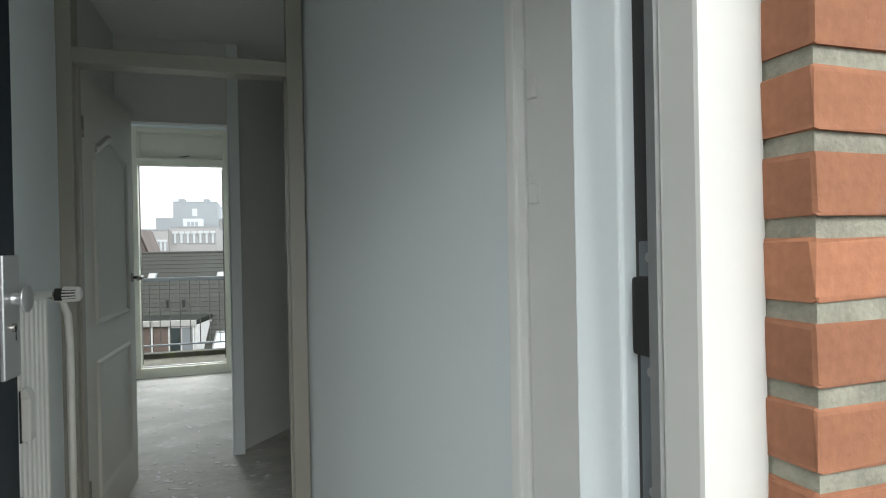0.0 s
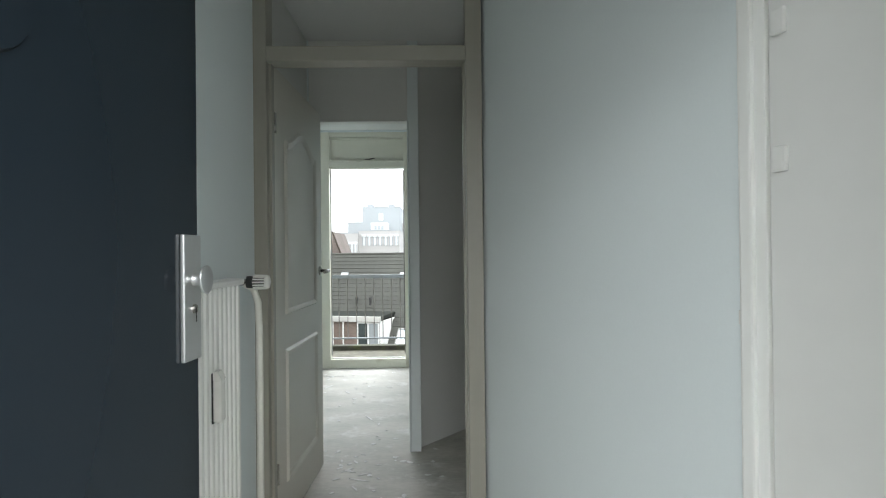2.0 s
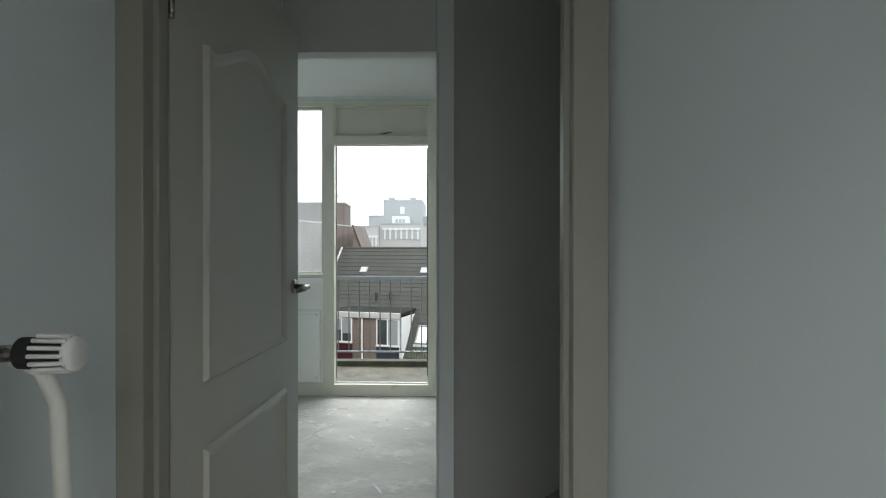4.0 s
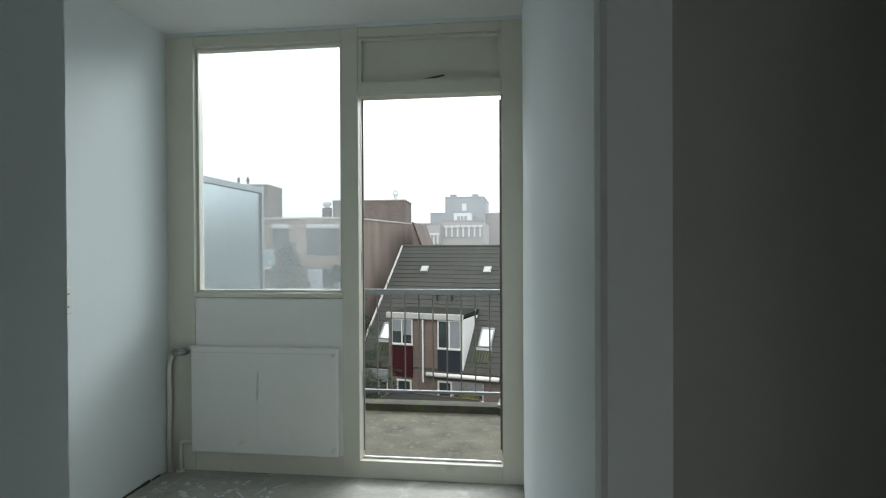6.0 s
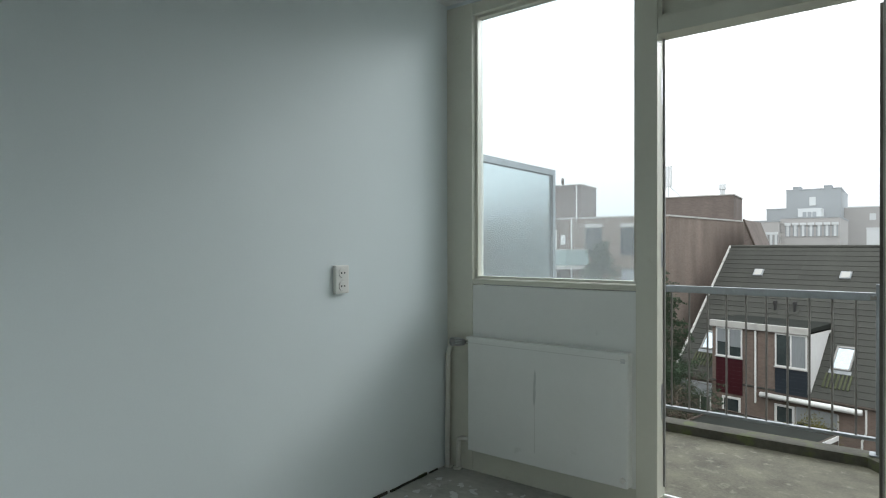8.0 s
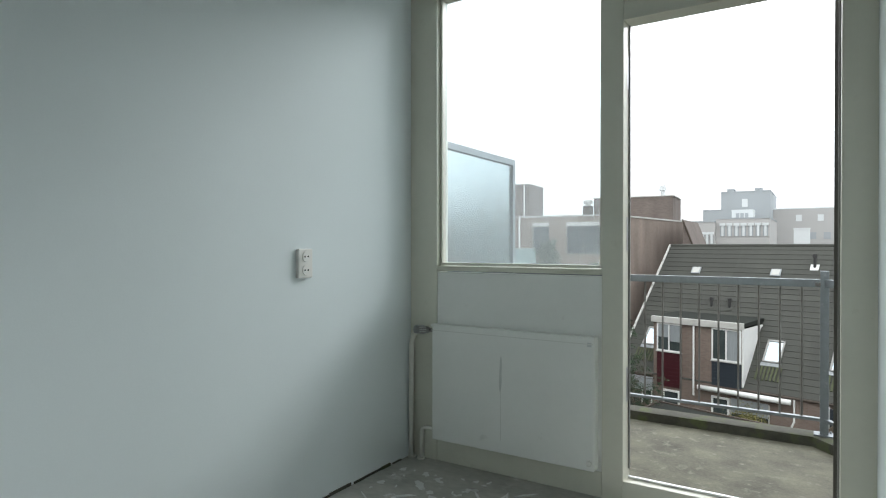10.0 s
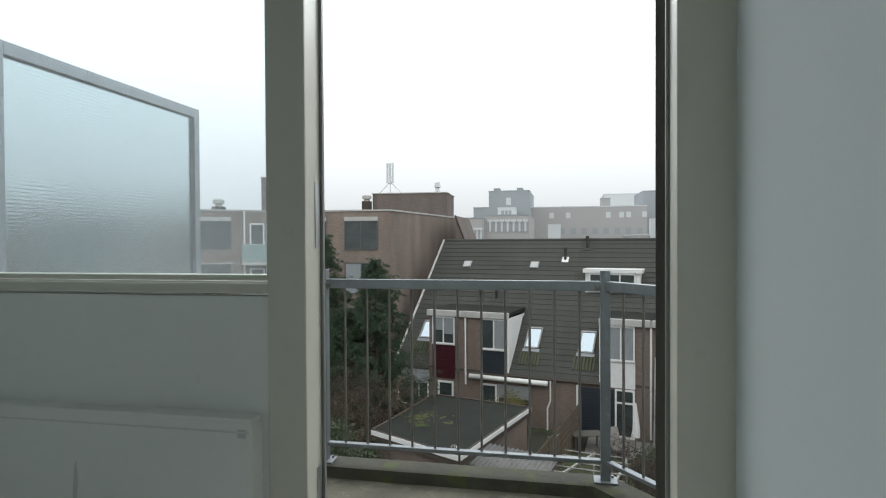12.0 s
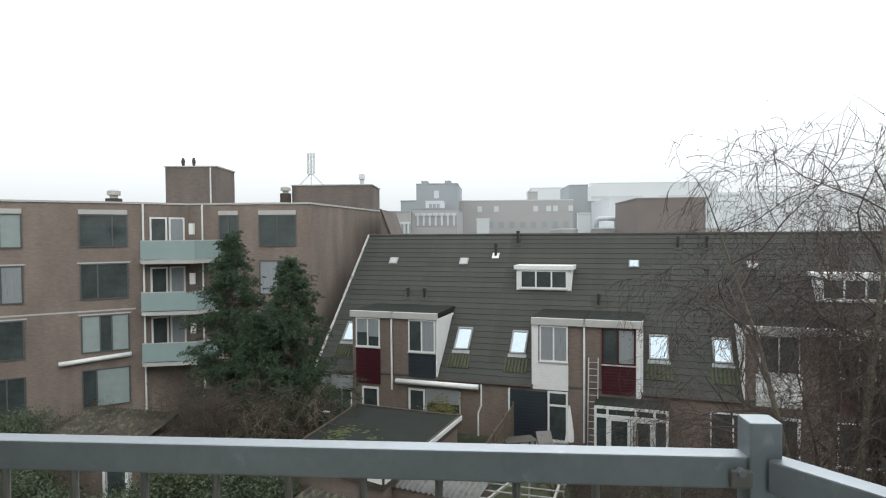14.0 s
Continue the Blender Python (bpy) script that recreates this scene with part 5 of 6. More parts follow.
part("coping", box(bmesh.new(), 0.54, 6.66, -0.06, 4.56, 4.95, 5.03, m=pm_), M_GREYW, pr)
mast = part("antenna_mast", tube(bmesh.new(), [(-13.2, 45.0, 4.9), (-13.2, 45.0, 7.2)], 0.05, 6), M_FAR2, pr, "telecom antenna mast")
for dx in (-0.22, 0.0, 0.22):
    part("antenna_panel", bx(-13.2 + dx - 0.07, -13.2 + dx + 0.07, 44.88, 45.0, 5.9, 7.5), M_FAR2, mast)
for dx in (-1.0, 1.0):
    part("stay", rod((-13.2 + dx, 45.0, 5.0), (-13.2, 45.0, 6.0), 0.04, 5), M_FAR2, mast)
part("vent_pipe", tube(bmesh.new(), [(-9.2, 44.6, 4.9), (-9.2, 44.6, 5.4), (-9.2, 44.6, 5.42), (-9.2, 44.6, 5.8)], [0.16, 0.16, 0.26, 0.2], 10), M_FAR2, pr)
# brick slope end wall over the row's left end
bm = bmesh.new()
lo = [(-6.9, 40.0, -3), (-6.9, 40.0, 2.95), (-6.25, 40.0, 1.2), (-5.2, 40.0, -3)]
vs = [bm.verts.new(p) for p in lo] + [bm.verts.new((p[0], p[1] + 6, p[2])) for p in lo]
for f in ((0, 1, 2, 3), (4, 7, 6, 5), (0, 4, 5, 1), (1, 5, 6, 2), (2, 6, 7, 3), (3, 7, 4, 0)):
    bm.faces.new([vs[i] for i in f])
part("gable_wall", bm, M_BRICKDK, apt, "brown brick end wall with a sloping verge")
part("sloping_verge", tube(bmesh.new(), [(-6.95, 39.96, 2.98), (-6.27, 39.96, 1.2), (-5.9, 39.96, 0.2)], 0.07, 6), M_BARK, apt, "dark metal verge")


# ---- hazy buildings beyond ----
def far_block(label, x0, x1, y, depth, zt, mat, windows=(), z0=None, cap=None):
    """A plain block whose mist is only in its pale colours. windows: (centres, bottom, height, width, frame, pane)."""
    root = thing("distant_building", label, "building", Matrix.Translation((0, y, 0)), "distant buildings")
    part("wall", bx(x0, x1, 0, depth, GZ if z0 is None else z0, zt), mat, root)
    part("roof_edge", bx(x0 - 0.03, x1 + 0.03, -0.03, depth, zt, zt + 0.13), cap or mat, root)
    for centres, zb, h, w, fm, pm in windows:
        for c in centres:
            f = part("window", bx(c - w / 2, c + w / 2, -0.05, 0.0, zb, zb + h), pm, root)
            if fm:
                part("lintel", bx(c - w / 2 - 0.06, c + w / 2 + 0.06, -0.12, -0.05, zb + h * 0.8, zb + h), fm, f)
                part("mullion", bx(c - 0.1, c + 0.1, -0.1, -0.05, zb, zb + h * 0.8), fm, f)
    return root


def row(a, b, n):
    return [a + (b - a) * k / (n - 1) for k in range(n)]


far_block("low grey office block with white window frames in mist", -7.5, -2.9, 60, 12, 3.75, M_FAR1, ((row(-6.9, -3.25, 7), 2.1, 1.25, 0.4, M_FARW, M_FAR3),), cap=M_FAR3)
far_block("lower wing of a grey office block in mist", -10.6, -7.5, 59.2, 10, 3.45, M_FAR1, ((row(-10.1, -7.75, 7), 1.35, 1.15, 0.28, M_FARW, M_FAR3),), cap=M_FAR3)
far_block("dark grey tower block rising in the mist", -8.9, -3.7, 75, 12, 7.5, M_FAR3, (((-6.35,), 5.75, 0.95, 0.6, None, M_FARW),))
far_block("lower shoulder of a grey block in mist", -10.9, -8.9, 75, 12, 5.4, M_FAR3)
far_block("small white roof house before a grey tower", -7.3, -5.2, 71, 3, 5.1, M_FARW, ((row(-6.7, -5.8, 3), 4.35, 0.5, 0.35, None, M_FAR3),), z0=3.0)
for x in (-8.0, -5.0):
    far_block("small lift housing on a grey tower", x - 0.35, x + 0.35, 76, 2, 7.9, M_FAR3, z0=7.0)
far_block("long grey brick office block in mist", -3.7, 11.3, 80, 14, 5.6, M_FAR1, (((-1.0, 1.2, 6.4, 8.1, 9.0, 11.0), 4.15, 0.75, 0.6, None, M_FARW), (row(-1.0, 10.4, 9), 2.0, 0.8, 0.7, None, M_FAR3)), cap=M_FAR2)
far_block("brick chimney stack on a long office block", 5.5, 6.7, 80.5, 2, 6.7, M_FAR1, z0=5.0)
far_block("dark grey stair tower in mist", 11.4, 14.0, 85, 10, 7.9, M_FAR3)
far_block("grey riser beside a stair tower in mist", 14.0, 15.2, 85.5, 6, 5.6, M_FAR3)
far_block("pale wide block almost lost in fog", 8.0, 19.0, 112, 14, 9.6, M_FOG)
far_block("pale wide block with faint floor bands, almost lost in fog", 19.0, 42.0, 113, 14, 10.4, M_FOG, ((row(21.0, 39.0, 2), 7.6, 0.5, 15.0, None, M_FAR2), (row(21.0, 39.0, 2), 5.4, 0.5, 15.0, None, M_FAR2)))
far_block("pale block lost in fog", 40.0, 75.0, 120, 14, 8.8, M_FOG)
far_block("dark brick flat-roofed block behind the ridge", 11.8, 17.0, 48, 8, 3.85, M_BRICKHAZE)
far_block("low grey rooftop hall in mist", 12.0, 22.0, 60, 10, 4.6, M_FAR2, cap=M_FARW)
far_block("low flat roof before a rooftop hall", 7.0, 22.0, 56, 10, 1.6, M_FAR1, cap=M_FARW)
duct = thing("roof_duct", "pale bent ventilation duct on a flat roof", "duct", Matrix.Translation((10.2, 56.5, 1.73)))
part("pipe", tube(bmesh.new(), [(0, 0, 0), (0, 0, 0.7), (0.2, 0, 0.85), (1.6, 0, 0.85), (1.8, 0, 0.7), (1.8, 0, 0.0)], 0.22, 8), M_FARW, duct, smooth=True)
far_block("small white rooftop box in mist", 8.4, 9.5, 55.5, 1, 3.0, M_FARW, z0=1.0)
far_block("small white vent housing on a flat roof", -0.9, 0.3, 57.0, 1, 2.6, M_FARW)


# ---- gardens between: outbuildings, trees, shrubs ----
def slab(name, label, poly, z, t, mat, edge_mat, category, walls=True, wall_mat=None):
    """A flat-roofed outbuilding over a plan: brick walls, felt roof, pale edge boards."""
    root = thing(name, label, category)
    if walls:
        c = Vector((sum(p[0] for p in poly) / len(poly), sum(p[1] for p in poly) / len(poly)))
        ins = [tuple(c + (Vector(p) - c) * 0.96) for p in poly]
        part("wall", prism(bmesh.new(), ins, GZ, z - t), wall_mat or M_BRICKROW, root)
    part("roof", prism(bmesh.new(), poly, z - t, z), mat, root)
    for p, q in zip(poly, poly[1:] + poly[:1]):
        L = math.hypot(q[0] - p[0], q[1] - p[1])
        part("edge_board", box(bmesh.new(), -0.03, L + 0.03, -0.04, 0.05, z - t - 0.12, z + 0.06, m=along(p, q)), edge_mat, root)
    return root


slab("garden_extension", "flat-roofed brick outbuilding with mossy black felt", [(-6.41, 19.66), (-2.77, 17.65), (-0.82, 23.78), (-5.26, 25.14)], -5.9, 0.2, M_FELT, M_BARK, "outbuilding")
ext_front = bpy.data.objects["garden_extension"]
for p, q in (((-6.41, 19.66), (-2.77, 17.65)), ((-2.77, 17.65), (-0.82, 23.78))):
    part("fascia_board", box(bmesh.new(), 0, math.hypot(q[0] - p[0], q[1] - p[1]), -0.07, -0.045, -6.02, -5.85, m=along(p, q)), M_WHITE, ext_front, "pale fascia board")

moss = bmesh.new()
rm = random.Random(3)
for mx_, my_, sx, sy, num in ((-5.2, 21.5, 0.26, 0.34, 70), (-3.8, 21.1, 0.15, 0.15, 14), (-4.6, 22.2, 0.4, 0.3, 18)):
    for i in range(num):
        cx, cy, rr = rm.gauss(mx_, sx), rm.gauss(my_, sy), rm.uniform(0.02, 0.10)
        prism(moss, [(cx + rr * rm.uniform(0.6, 1.3) * math.cos(k * 0.785), cy + rr * rm.uniform(0.6, 1.3) * math.sin(k * 0.785)) for k in range(8)], -5.9, -5.896 + 0.0002 * i)
tagged(part("moss", moss, M_ROOFMOSS, ext_front), "scattered yellow-green moss on the felt", kind="stuff")
ws = thing("weather_station", "small white weather station on the roof corner", "weather station", Matrix.Translation((-3.0, 18.15, -5.9)) @ Matrix.Scale(0.5, 4))
part("base", bx(-0.22, 0.05, -0.06, 0.06, 0.0, 0.14, 0.02), M_WHITE, ws)
part("mast", rod((-0.05, 0, 0.14), (-0.05, 0, 0.42), 0.02, 6), M_WHITE, ws)
part("vane", bx(-0.2, 0.1, -0.015, 0.015, 0.38, 0.43, 0.008), M_GREYW, ws)
for dx in (-0.17, 0.16):
    part("cup", tube(bmesh.new(), [(dx - 0.05, 0, 0.22), (dx - 0.05, 0, 0.32)], [0.03, 0.05], 8), M_WHITE, ws)


def corrugated(name, label, p, q, depth, z0, z1, mat, pitch=0.17, walls=True):
    """A lean-to with a corrugated sheet roof: ribs run from p-q down its depth."""
    m = along(p, q)
    L = math.hypot(q[0] - p[0], q[1] - p[1])
    root = thing(name, label, "shed", m)
    n = int(L / pitch) * 6
    verts, faces = [], []
    for i in range(n + 1):
        x = L * i / n
        h = 0.2 * pitch * math.cos(2 * math.pi * i / 6)
        verts += [(x, 0, z0 + h), (x, -depth, z1 + h), (x, 0, z0 + h - 0.012), (x, -depth, z1 + h - 0.012)]
    for i in range(n):
        a, b = 4 * i, 4 * i + 4
        faces += [(a, a + 1, b + 1, b), (a + 2, b + 2, b + 3, a + 3), (a + 1, a + 3, b + 3, b + 1), (a, b, b + 2, a + 2)]
    me = bpy.data.meshes.new("sheet_roof")
    me.from_pydata(verts, [], faces)
    me.materials.append(mat)
    for f in me.polygons:
        f.use_smooth = True
    ob = new("sheet_roof", me)
    ob.parent = root
    if walls:
        part("wall", bx(0.1, L - 0.1, -depth + 0.1, -0.1, GZ, min(z0, z1) - 0.06), M_BRICKROW, root)
    part("batten", bx(0, L, -0.05, 0.03, z0 - 0.16, z0 - 0.05), M_FENCE, root)
    return root


M_CORRG = material("pale_grey_corrugated", (0.15, 0.15, 0.145), 0.85, spread=0.35, scale=2, fine=20, bump=0.4, dirt=(0.11, 0.11, 0.09), dirt_at=0.54, dirt_scale=2, spec=0.12)
corrugated("garden_shed", "low shed with a grey corrugated sheet roof", (-2.3, 19.75), (0.5, 18.65), 1.5, -6.08, -6.34, M_CORRG)
corrugated("garden_shed", "mossy corrugated roof of a garden shed", (-4.8, 17.25), (-1.2, 15.45), 2.6, -5.98, -6.4, M_CORR, 0.24)
corrugated("garden_shed", "grey corrugated shed roof in the garden corner", (2.6, 16.2), (5.6, 15.6), 2.6, -6.4, -6.8, M_CORR)
sh = corrugated("garden_shed", "old timber shed with a corrugated roof and white door frame", (-15.6, 23.4), (-11.6, 22.6), 2.2, -5.6, -6.1, M_CORR)
part("door_frame", box(bmesh.new(), 2.6, 2.72, -2.3, -2.1, GZ, -6.3), M_WHITE, sh, "white door frame")
part("door_frame", box(bmesh.new(), 3.6, 3.72, -2.3, -2.1, GZ, -6.3), M_WHITE, sh)
part("door_frame", box(bmesh.new(), 2.72, 3.6, -2.3, -2.1, -6.42, -6.3), M_WHITE, sh)
part("door", box(bmesh.new(), 2.72, 3.6, -2.2, -2.1, GZ, -6.42), M_PANE, sh, "dark door pane")

pg = thing("pergola", "grey-white slatted garden pergola frame", "pergola", along((0.15, 17.45), (2.05, 17.05)))
for xa, xb in ((0.0, 0.9), (1.88, 2.0)):
    part("beam", prism(bmesh.new(), [(xa, -0.2), (xa + 0.07, -0.2), (xb + 0.07, 2.75), (xb, 2.75)], -6.36, -6.28), M_PERG, pg)
    for x, y in ((xa, -0.15), (xb, 2.65)):
        part("post", bx(x, x + 0.06, y, y + 0.06, GZ, -6.36), M_PERG, pg)
for k in range(6):
    part("slat", bx(-0.15 + 0.02 * k, 2.2, 0.02 + k * 0.51, 0.05 + k * 0.51, -6.28, -6.25), M_PERG, pg)


def fence(p, q, h, label):
    L = math.hypot(q[0] - p[0], q[1] - p[1])
    root = thing("garden_fence", label, "fence", along(p, q, GZ), "garden fences")
    n = int(L / 1.8)
    for i in range(n + 1):
        part("post", bx(L * i / n - 0.04, L * i / n + 0.04, -0.04, 0.04, 0, h + 0.06), M_FENCE, root)
    for k in range(int(h / 0.15)):
        part("slat", bx(0, L, -0.012 - 0.015 * (k % 2), 0.012 - 0.015 * (k % 2), 0.06 + k * 0.15, 0.19 + k * 0.15), M_FENCE, root)
    return root


fence((-0.5, 20.2), (1.4, 28.2), 1.9, "weathered brown slatted timber garden fence")
fence((4.6, 17.5), (6.6, 26.6), 1.8, "weathered grey-brown timber garden fence")
fence((-8.2, 20.4), (-6.4, 28.4), 1.8, "weathered dark timber garden fence")
structure("lawn", prism(bmesh.new(), [(0.0, 20.0), (3.6, 20.4), (4.6, 25.6), (1.4, 26.0)], GZ, GZ + 0.03), M_LAWN, "small winter lawn", "lawn")
structure("pavement_terrace", prism(bmesh.new(), [(1.5, 26.2), (5.6, 25.4), (6.2, 27.6), (1.8, 28.6)], GZ, GZ + 0.04), M_PAVE, "grey paved terrace", "pavement")
tb = thing("garden_table", "dark garden table on the terrace", "table", Matrix.Translation((1.6, 26.6, GZ + 0.04)) @ Matrix.Rotation(0.3, 4, "Z"))
part("tabletop", bx(-0.7, 0.7, -0.4, 0.4, 0.70, 0.74, 0.01), M_DARKWOOD, tb)
for x in (-0.62, 0.62):
    for y in (-0.33, 0.33):
        part("leg", bx(x - 0.03, x + 0.03, y - 0.03, y + 0.03, 0, 0.7), M_DARKWOOD, tb)
ch = thing("garden_lounger", "grey covered garden lounger", "lounger", Matrix.Translation((2.9, 26.3, GZ + 0.04)) @ Matrix.Rotation(0.25, 4, "Z"))
part("seat", bx(-0.35, 0.35, -0.8, 0.5, 0.3, 0.42, 0.04), M_BAR, ch)
part("backrest", box(bmesh.new(), -0.35, 0.35, 0, 0.7, 0, 0.09, 0.03, m=Matrix.Translation((0, 0.45, 0.36)) @ Matrix.Rotation(radians(50), 4, "X")), M_BAR, ch)
for x in (-0.3, 0.3):
    for y in (-0.7, 0.4):
        part("leg", bx(x - 0.025, x + 0.025, y - 0.025, y + 0.025, 0, 0.3), M_BAR, ch)
gc = thing("garden_chair", "white tubular garden chair on the grass", "chair", Matrix.Translation((-19.1, 23.4, GZ)) @ Matrix.Rotation(0.5, 4, "Z"))
part("seat", bx(-0.26, 0.26, -0.25, 0.25, 0.4, 0.45, 0.02), M_GREYW, gc)
part("backrest", bx(-0.26, 0.26, 0.22, 0.27, 0.45, 1.0, 0.02), M_GREYW, gc)
for sx in (-1, 1):
    part("armrest", tube(bmesh.new(), [(sx * 0.28, 0.25, 0.45), (sx * 0.33, 0.1, 0.68), (sx * 0.33, -0.25, 0.66), (sx * 0.28, -0.28, 0.42)], 0.025, 6), M_GREYW, gc)
    for y in (-0.22, 0.22):
        part("leg", rod((sx * 0.24, y, 0), (sx * 0.24, y, 0.4), 0.02, 6), M_GREYW, gc)
bm = bmesh.new()
bmesh.ops.create_icosphere(bm, subdivisions=2, radius=0.14)
bl = tagged(new("football", mesh_of("football", bm, M_WHITE, True)), "white football lying in the garden", "ball")
bl.location = (0.35, 27.9, GZ + 0.14)


def leaf_cloud(name, parent, centers, sizes, mat, seed, aspect=0.5):
    """Many small leaves: one bent quad each, joined into one mesh."""
    rng = np.random.default_rng(seed)
    n = len(centers)
    a = rng.normal(size=(n, 3))
    a /= np.linalg.norm(a, axis=1)[:, None]
    b = np.cross(a, rng.normal(size=(n, 3)))
    b /= np.linalg.norm(b, axis=1)[:, None]
    s = np.asarray(sizes)[:, None]
    c = np.asarray(centers)
    v = np.stack([c - a * s, c + b * s * aspect, c + a * s, c - b * s * aspect], 1).reshape(-1, 3)
    me = bpy.data.meshes.new(name)
    me.from_pydata(v.tolist(), [], np.arange(4 * n).reshape(-1, 4).tolist())
    me.materials.append(mat)
    ob = new(name, me)
    ob.parent = parent
    return ob


def conifer(x, y, h, r, seed, label):
    """A dense conifer: trunk, whorls of limbs, sprays of needles with gaps and an uneven outline."""
    rng = np.random.default_rng(seed)
    root = thing("conifer", label, "tree", Matrix.Translation((x, y, GZ)))
    part("trunk", tube(bmesh.new(), [(0, 0, 0), (0.05, 0, h * 0.4), (0, 0.05, h * 0.98)], [0.22, 0.14, 0.02], 8), M_BARK, root)
    limbs = bmesh.new()
    pts, siz = [], []
    for i in range(230):
        f = (i + rng.random()) / 230
        z = h * (0.10 + 0.88 * f)
        prof = min(1.0, (1 - f) * 1.3 + 0.04) * (0.8 + 0.2 * min(1, f * 5)) * (0.5 + 0.7 * rng.random())
        L = r * prof
        a = rng.random() * 6.283
        tip = np.array([math.cos(a) * L, math.sin(a) * L, z + 0.10 * L + 0.2])
        base = np.array([0, 0, z])
        tube(limbs, [base, (base + tip) / 2 + np.array([0, 0, -0.08]), tip], [0.03, 0.02, 0.006], 4, False)
        for spray in range(int(3 + 4 * L)):                  # each limb carries a few dense sprays that hang at their ends
            at = base + (tip - base) * (0.35 + 0.65 * rng.random()) + rng.normal(size=3) * 0.12 * L ** 0.5
            k = 85
            t = rng.random(k)
            out = np.array([math.cos(a) + rng.normal() * 0.5, math.sin(a) + rng.normal() * 0.5, 0.25 + rng.normal() * 0.3]) * 0.34
            p = at + out * t[:, None] + rng.normal(size=(k, 3)) * (0.085 * (1.15 - t))[:, None]
            p[:, 2] -= 0.16 * t ** 2
            pts.append(p)
            siz.append(0.022 + 0.034 * rng.random(k))
    tagged(part("branch_work", limbs, M_BARK, root), kind="stuff")
    leaf_cloud("crown", root, np.concatenate(pts), np.concatenate(siz), M_FIR, seed + 1, 0.34)
    return root


conifer(-10.7, 25.2, 9.9, 2.2, 5, "tall dark green conifer in the gardens")
conifer(-7.85, 24.6, 8.75, 2.2, 6, "broad dark green conifer beside a brick end wall")
conifer(-9.1, 23.7, 6.6, 1.5, 7, "shorter dark conifer grown against two others")


def grow(bm, p, d, L, r, rng, level, tips, droop, split):
    """A limb that bends, thins and branches."""
    n = 5 if level else 7
    pts, rad = [Vector(p)], [r]
    d = Vector(d).normalized()
    for i in range(n):
        d = (d + Vector(rng.normal(size=3)) * 0.19 + Vector((0, 0, -droop * (i + 1) / n * (1.0 if level > 1 else 0.35)))).normalized()
        if pts[-1].z > 11.9:                              # no twig shoots above the crown
            d = Vector((d.x, d.y, min(d.z, -0.35))).normalized()
        pts.append(pts[-1] + d * (L / n))
        rad.append(max(0.0046, r * (1 - 0.8 * (i + 1) / n)))
    tube(bm, pts, rad, 6 if r > 0.05 else (4 if r > 0.012 else 3), False)
    if level >= 4:
        tips.append(pts[-1])
        return
    for i in range(split[level]):
        t = 0.25 + 0.75 * (i + rng.random()) / split[level]
        k = min(n - 1, int(t * n))
        q = pts[k].lerp(pts[k + 1], t * n - k)
        dd = (pts[k + 1] - pts[k]).normalized()
        side = Vector(rng.normal(size=3)).cross(dd).normalized()
        grow(bm, q, dd * 0.75 + side * (0.75 if level < 2 else 0.9) + Vector((0, 0, 0.15 if level < 2 else -0.1)), L * (0.55 + 0.3 * rng.random()) * (1.12 - 0.45 * t), rad[k] * 0.6, rng, level + 1, tips, droop, split)


def bare_tree(name, x, y, h, r, seed, label, stems, split, droop, mat, z=GZ):
    rng = np.random.default_rng(seed)
    root = thing(name, label, "tree", Matrix.Translation((x, y, z)))
    trunk = bmesh.new()
    crown = bmesh.new()
    tips = []
    for lean, hh, rr in stems:
        pts = [Vector((0, 0, 0))]
        d = Vector((lean[0] * 0.3, lean[1] * 0.3, 1)).normalized()
        for i in range(8):
            d = (d + Vector((lean[0], lean[1], 0)) * 0.07 + Vector(rng.normal(size=3)) * 0.05).normalized()
            pts.append(pts[-1] + d * hh / 8)
        rad = [rr * (1 - 0.85 * i / 8) for i in range(9)]
        tube(trunk, pts, rad, 8, False)
        for i in range(split[0]):
            t = 0.42 + 0.58 * (i + rng.random()) / split[0]
            k = min(7, int(t * 8))
            q = pts[k].lerp(pts[k + 1], t * 8 - k)
            a = rng.random() * 6.283
            dd = Vector((math.cos(a), math.sin(a), 0.75))
            grow(crown, q, dd, h * (0.20 + 0.16 * rng.random()), rad[k] * 0.6, rng, 1, tips, droop, split)
        grow(crown, pts[-1], d, h * 0.16, rad[-1], rng, 2, tips, droop, split)
    part("trunk", trunk, mat, root)
    if tips:
        tp = np.array([tuple(p) for p in tips])
        tp = np.concatenate([tp, tp + rng.normal(size=tp.shape) * 0.06, tp + rng.normal(size=tp.shape) * 0.12])
        tagged(leaf_cloud("bud_haze", root, tp, 0.012 + 0.016 * rng.random(len(tp)), M_TWIG, seed + 500, 0.45), kind="stuff")
    part("crown", crown, M_TWIG if mat is M_BIRCH else mat if mat is M_PALETWIG else M_HEDGE, root, "bare hanging twigs")
    return root


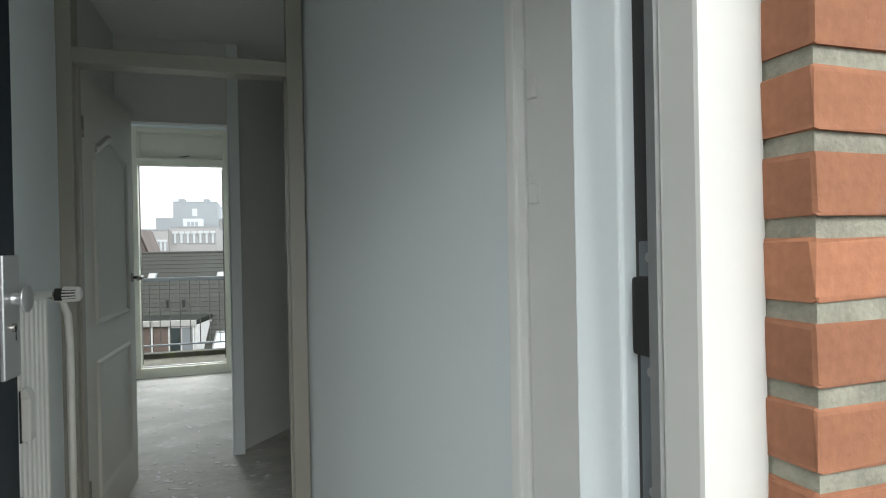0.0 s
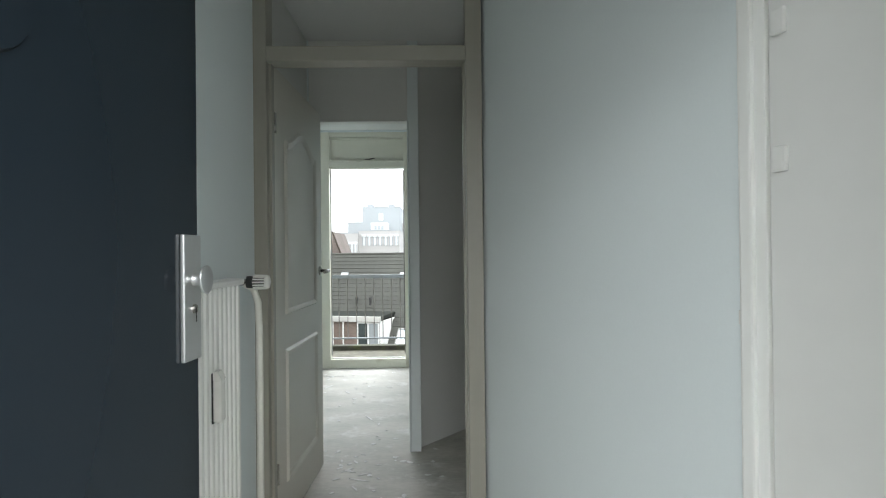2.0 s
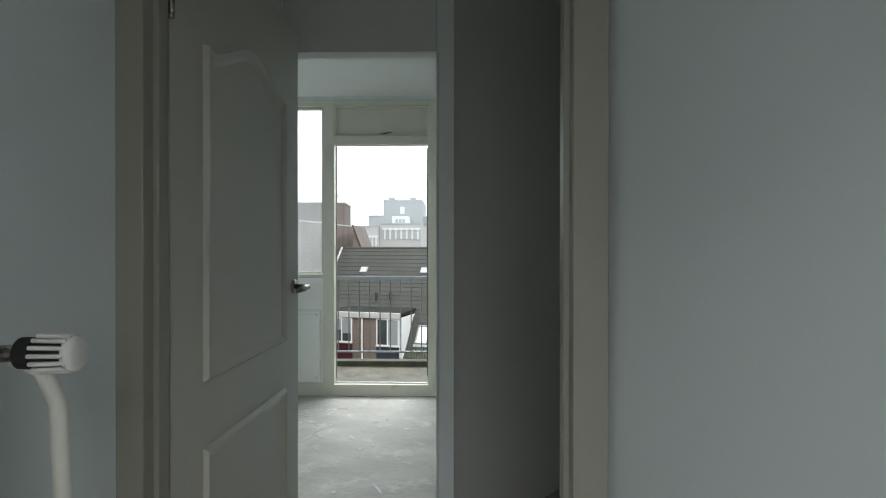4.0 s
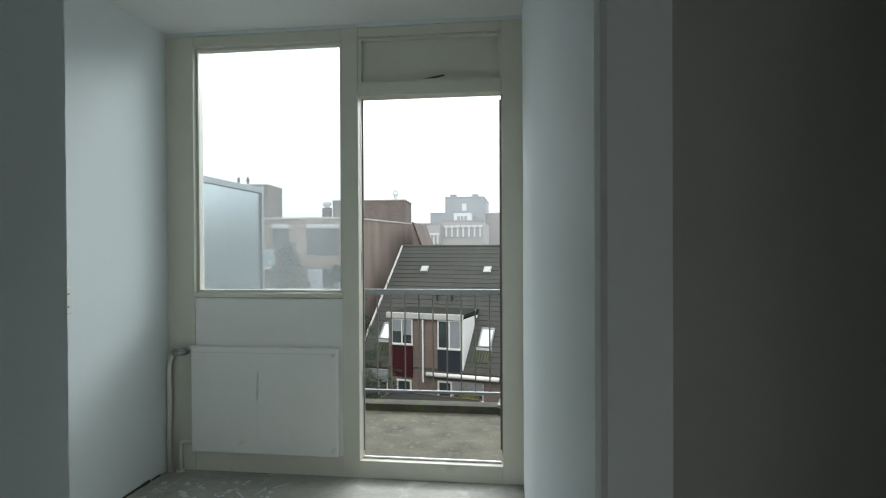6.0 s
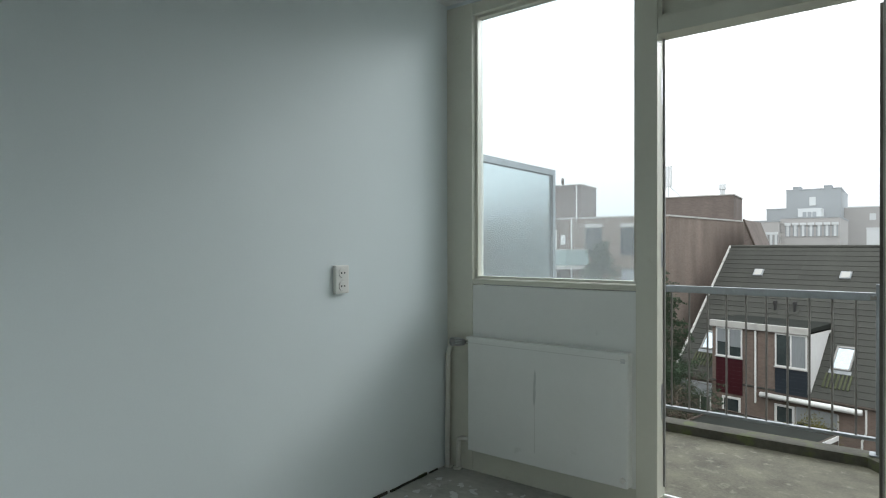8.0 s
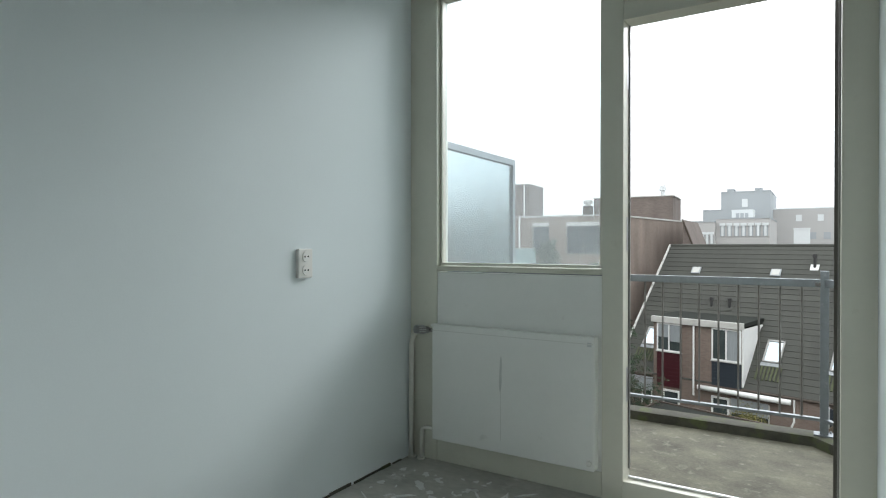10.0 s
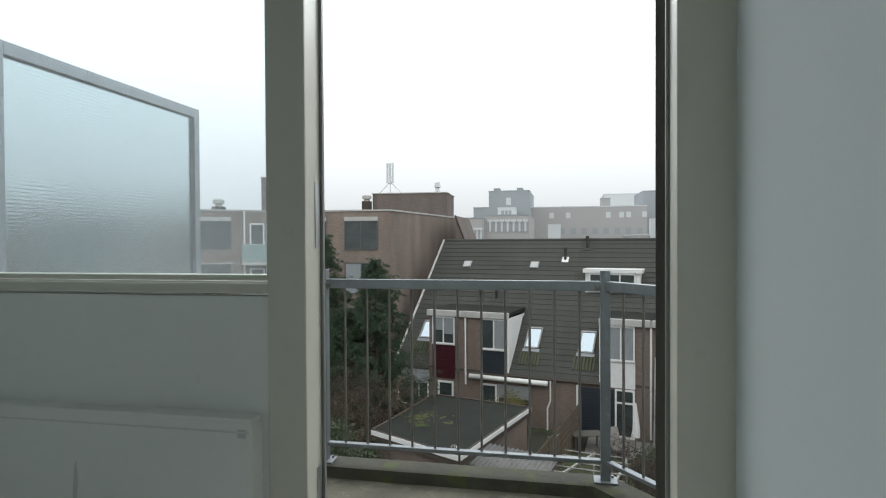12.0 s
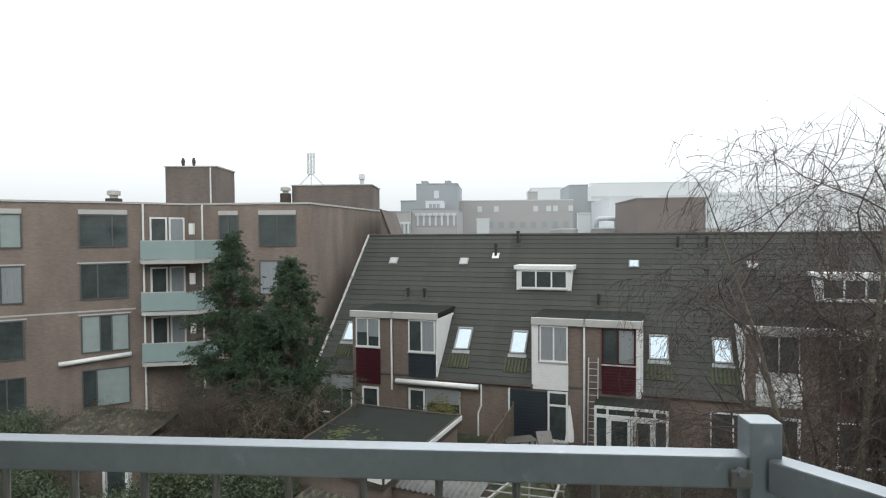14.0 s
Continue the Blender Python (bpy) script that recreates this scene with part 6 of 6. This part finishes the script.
bare_tree("birch_tree", 7.35, 13.4, 10.6, 0.16, 21, "bare weeping birch with fine hanging twigs", (((-0.45, -0.1), 10.0, 0.12), ((0.12, 0.1), 10.7, 0.15), ((0.6, -0.1), 9.6, 0.11)), (10, 6, 5, 4), 0.33, M_BIRCH)
bare_tree("birch_tree", 10.6, 15.6, 10.4, 0.17, 22, "bare weeping birch standing behind another", (((0.1, 0.1), 9.8, 0.16), ((-0.5, 0.0), 9.2, 0.11)), (10, 6, 5, 4), 0.33, M_BIRCH)
for x, y, h, sd in ((8.7, 14.6, 8.4, 31), (10.8, 13.2, 8.8, 32), (12.8, 15.0, 9.0, 33)):
    bare_tree("garden_tree", x, y, h, 0.1, sd, "bare brown-twigged garden tree beside the birches", (((0.3, 0.1), h * 0.85, 0.09), ((-0.4, 0.1), h * 0.8, 0.08)), (10, 6, 5, 3), 0.12, M_HEDGE)
for i, (x, y, h) in enumerate(((-9.6, 21.9, 4.8), (-8.2, 22.4, 4.2), (-11.0, 22.0, 4.0), (-16.2, 22.4, 2.8), (-14.6, 21.2, 2.6))):
    bare_tree("bare_shrub", x, y, h, 0.06, 80 + i, "leafless tangled brown shrub before the conifers", (((0.5, 0.1), h * 0.8, 0.06), ((-0.5, 0.2), h * 0.75, 0.05), ((0.0, -0.4), h * 0.7, 0.045)), (8, 5, 4, 2), 0.05, M_PALETWIG if i == 1 else M_HEDGE)
for i, (x, y, h) in enumerate(((4.2, 14.6, 4.0), (5.6, 13.8, 4.4), (7.2, 14.6, 5.4), (8.8, 13.4, 6.4), (10.4, 14.4, 6.6), (6.4, 16.0, 4.2), (8.0, 16.4, 5.0), (3.2, 18.8, 3.0), (9.6, 11.6, 6.6), (11.6, 12.4, 7.0))):
    bare_tree("bare_shrub", x, y, h, 0.06, 90 + i, "tall leafless red-brown garden shrub", (((0.5, 0.1), h * 0.8, 0.05), ((-0.5, 0.2), h * 0.75, 0.045), ((0.0, -0.4), h * 0.7, 0.04)), (7, 5, 4, 2), 0.08, M_HEDGE)
for i, (x, y, h) in enumerate(((3.4, 17.0, 3.4), (4.6, 19.5, 3.0), (-11.4, 23.0, 3.8), (-17.0, 24.6, 2.6), (-8.9, 21.6, 4.6), (2.6, 21.8, 2.2), (7.6, 20.0, 4.6), (5.2, 16.6, 4.6), (6.4, 18.0, 5.0), (8.8, 18.4, 5.2), (-13.2, 24.6, 3.0), (-6.6, 22.6, 4.4))):
    bare_tree("bare_shrub", x, y, h, 0.05, 40 + i, "leafless brown garden shrub", (((0.3, 0.1), h * 0.8, 0.05), ((-0.3, 0.2), h * 0.75, 0.045), ((0.0, -0.4), h * 0.7, 0.04)), (6, 4, 3, 2), 0.1, M_BARK)


def shrub(x, y, w, d, h, seed, mat, label, n=5200):
    rng = np.random.default_rng(seed)
    root = thing("garden_shrub", label, "shrub", Matrix.Translation((x, y, GZ)))
    limbs = bmesh.new()
    cl, siz = [], []
    for i in range(46):
        a, q = rng.random() * 6.283, rng.random() ** 0.5
        top = np.array([math.cos(a) * q * w, math.sin(a) * q * d, h * (0.45 + 0.5 * rng.random()) * (1.1 - 0.45 * q)])
        tube(limbs, [(top[0] * 0.15, top[1] * 0.15, 0), tuple(top * 0.6 + np.array([0, 0, 0.1])), tuple(top)], [0.03, 0.015, 0.005], 4, False)
        k = 2 * n // 46
        cl.append(top + rng.normal(size=(k, 3)) * np.array([0.30, 0.30, 0.26]))
        siz.append(0.026 + 0.04 * rng.random(k))
    tagged(part("branch_work", limbs, M_BARK, root), kind="stuff")
    leaf_cloud("leaves", root, np.concatenate(cl), np.concatenate(siz), mat, seed + 1, 0.5)


shrub(-7.7, 18.9, 1.9, 1.4, 3.1, 61, M_SHRUB, "large grey-green evergreen shrub", 9000)
shrub(-10.2, 18.6, 1.3, 1.0, 2.6, 62, M_SHRUB, "rounded grey-green evergreen shrub")
shrub(-10.3, 20.2, 0.8, 0.8, 1.9, 63, M_YEL, "yellow-green leafy garden shrub", 3000)
shrub(-2.0, 28.6, 0.5, 0.4, 1.9, 64, M_YEL, "small yellow-green wall shrub", 1500)
shrub(-5.6, 27.9, 1.0, 0.5, 1.0, 65, M_SHRUB, "low dark border shrub", 2500)
shrub(-20.0, 24.5, 2.4, 1.2, 2.4, 66, M_SHRUB, "dark evergreen garden hedge", 6000)
shrub(-12.9, 18.4, 1.5, 1.0, 1.1, 68, M_SHRUB, "dark evergreen garden shrub", 5000)
shrub(-9.2, 19.4, 0.9, 0.7, 2.3, 70, M_YEL, "yellow-leaved shrub among evergreen shrubs", 2500)
shrub(-15.4, 19.4, 1.6, 1.0, 1.7, 69, M_SHRUB, "dark low garden shrub", 4000)
shrub(-13.2, 17.2, 1.7, 0.9, 1.3, 71, M_SHRUB, "low dark evergreen shrub by the lawn", 5000)
shrub(-17.4, 20.6, 1.9, 1.2, 1.6, 72, M_SHRUB, "dark green spreading garden shrub", 5000)
shrub(4.2, 23.4, 0.8, 0.8, 1.2, 67, M_SHRUB, "low dark border shrub", 2500)

# ---- brickwork beside the front door, brick by brick ----
ob = structure("wall_brick_entrance", (lambda bm: (box(bm, 1.547, 4.2, -6.414, -6.345, -0.2, 2.7), box(bm, -2.6, 0.49, -6.41, -6.37, -0.2, 2.7), bm)[-1])(bmesh.new()), M_MORTAR, "orange brick outer wall with rough grey mortar", "wall")
rb = random.Random(9)
kinds = []
for k in range(6):
    bm = bmesh.new()
    box(bm, 0, 0.204, -0.009, 0.05, 0, 0.0478, 0.004)
    for v in bm.verts:
        v.co += Vector((rb.uniform(-1, 1), rb.uniform(-1, 1), rb.uniform(-1, 1))) * 0.0013
    kinds.append(mesh_of("brick", bm, M_BRICK1))
heads = []
for k in range(4):
    bm = bmesh.new()
    box(bm, 0, 0.097, -0.009, 0.05, 0, 0.0478, 0.004)
    for v in bm.verts:
        v.co += Vector((rb.uniform(-1, 1), rb.uniform(-1, 1), rb.uniform(-1, 1))) * 0.0013
    heads.append(mesh_of("brick", bm, M_BRICK1))
for c in range(43):
    z = -0.05 + c * 0.0625
    x = 1.543
    first = True
    while x < 2.25:
        half = first and c % 2
        me = rb.choice(heads if half else kinds)
        b = new("brick", me)
        b.parent = ob
        b.location = (x, -6.408 + rb.uniform(-0.002, 0.002), z)
        b.rotation_euler = (0, rb.uniform(-0.008, 0.008), 0)
        x += (0.098 if half else 0.205) + 0.0115
        first = False
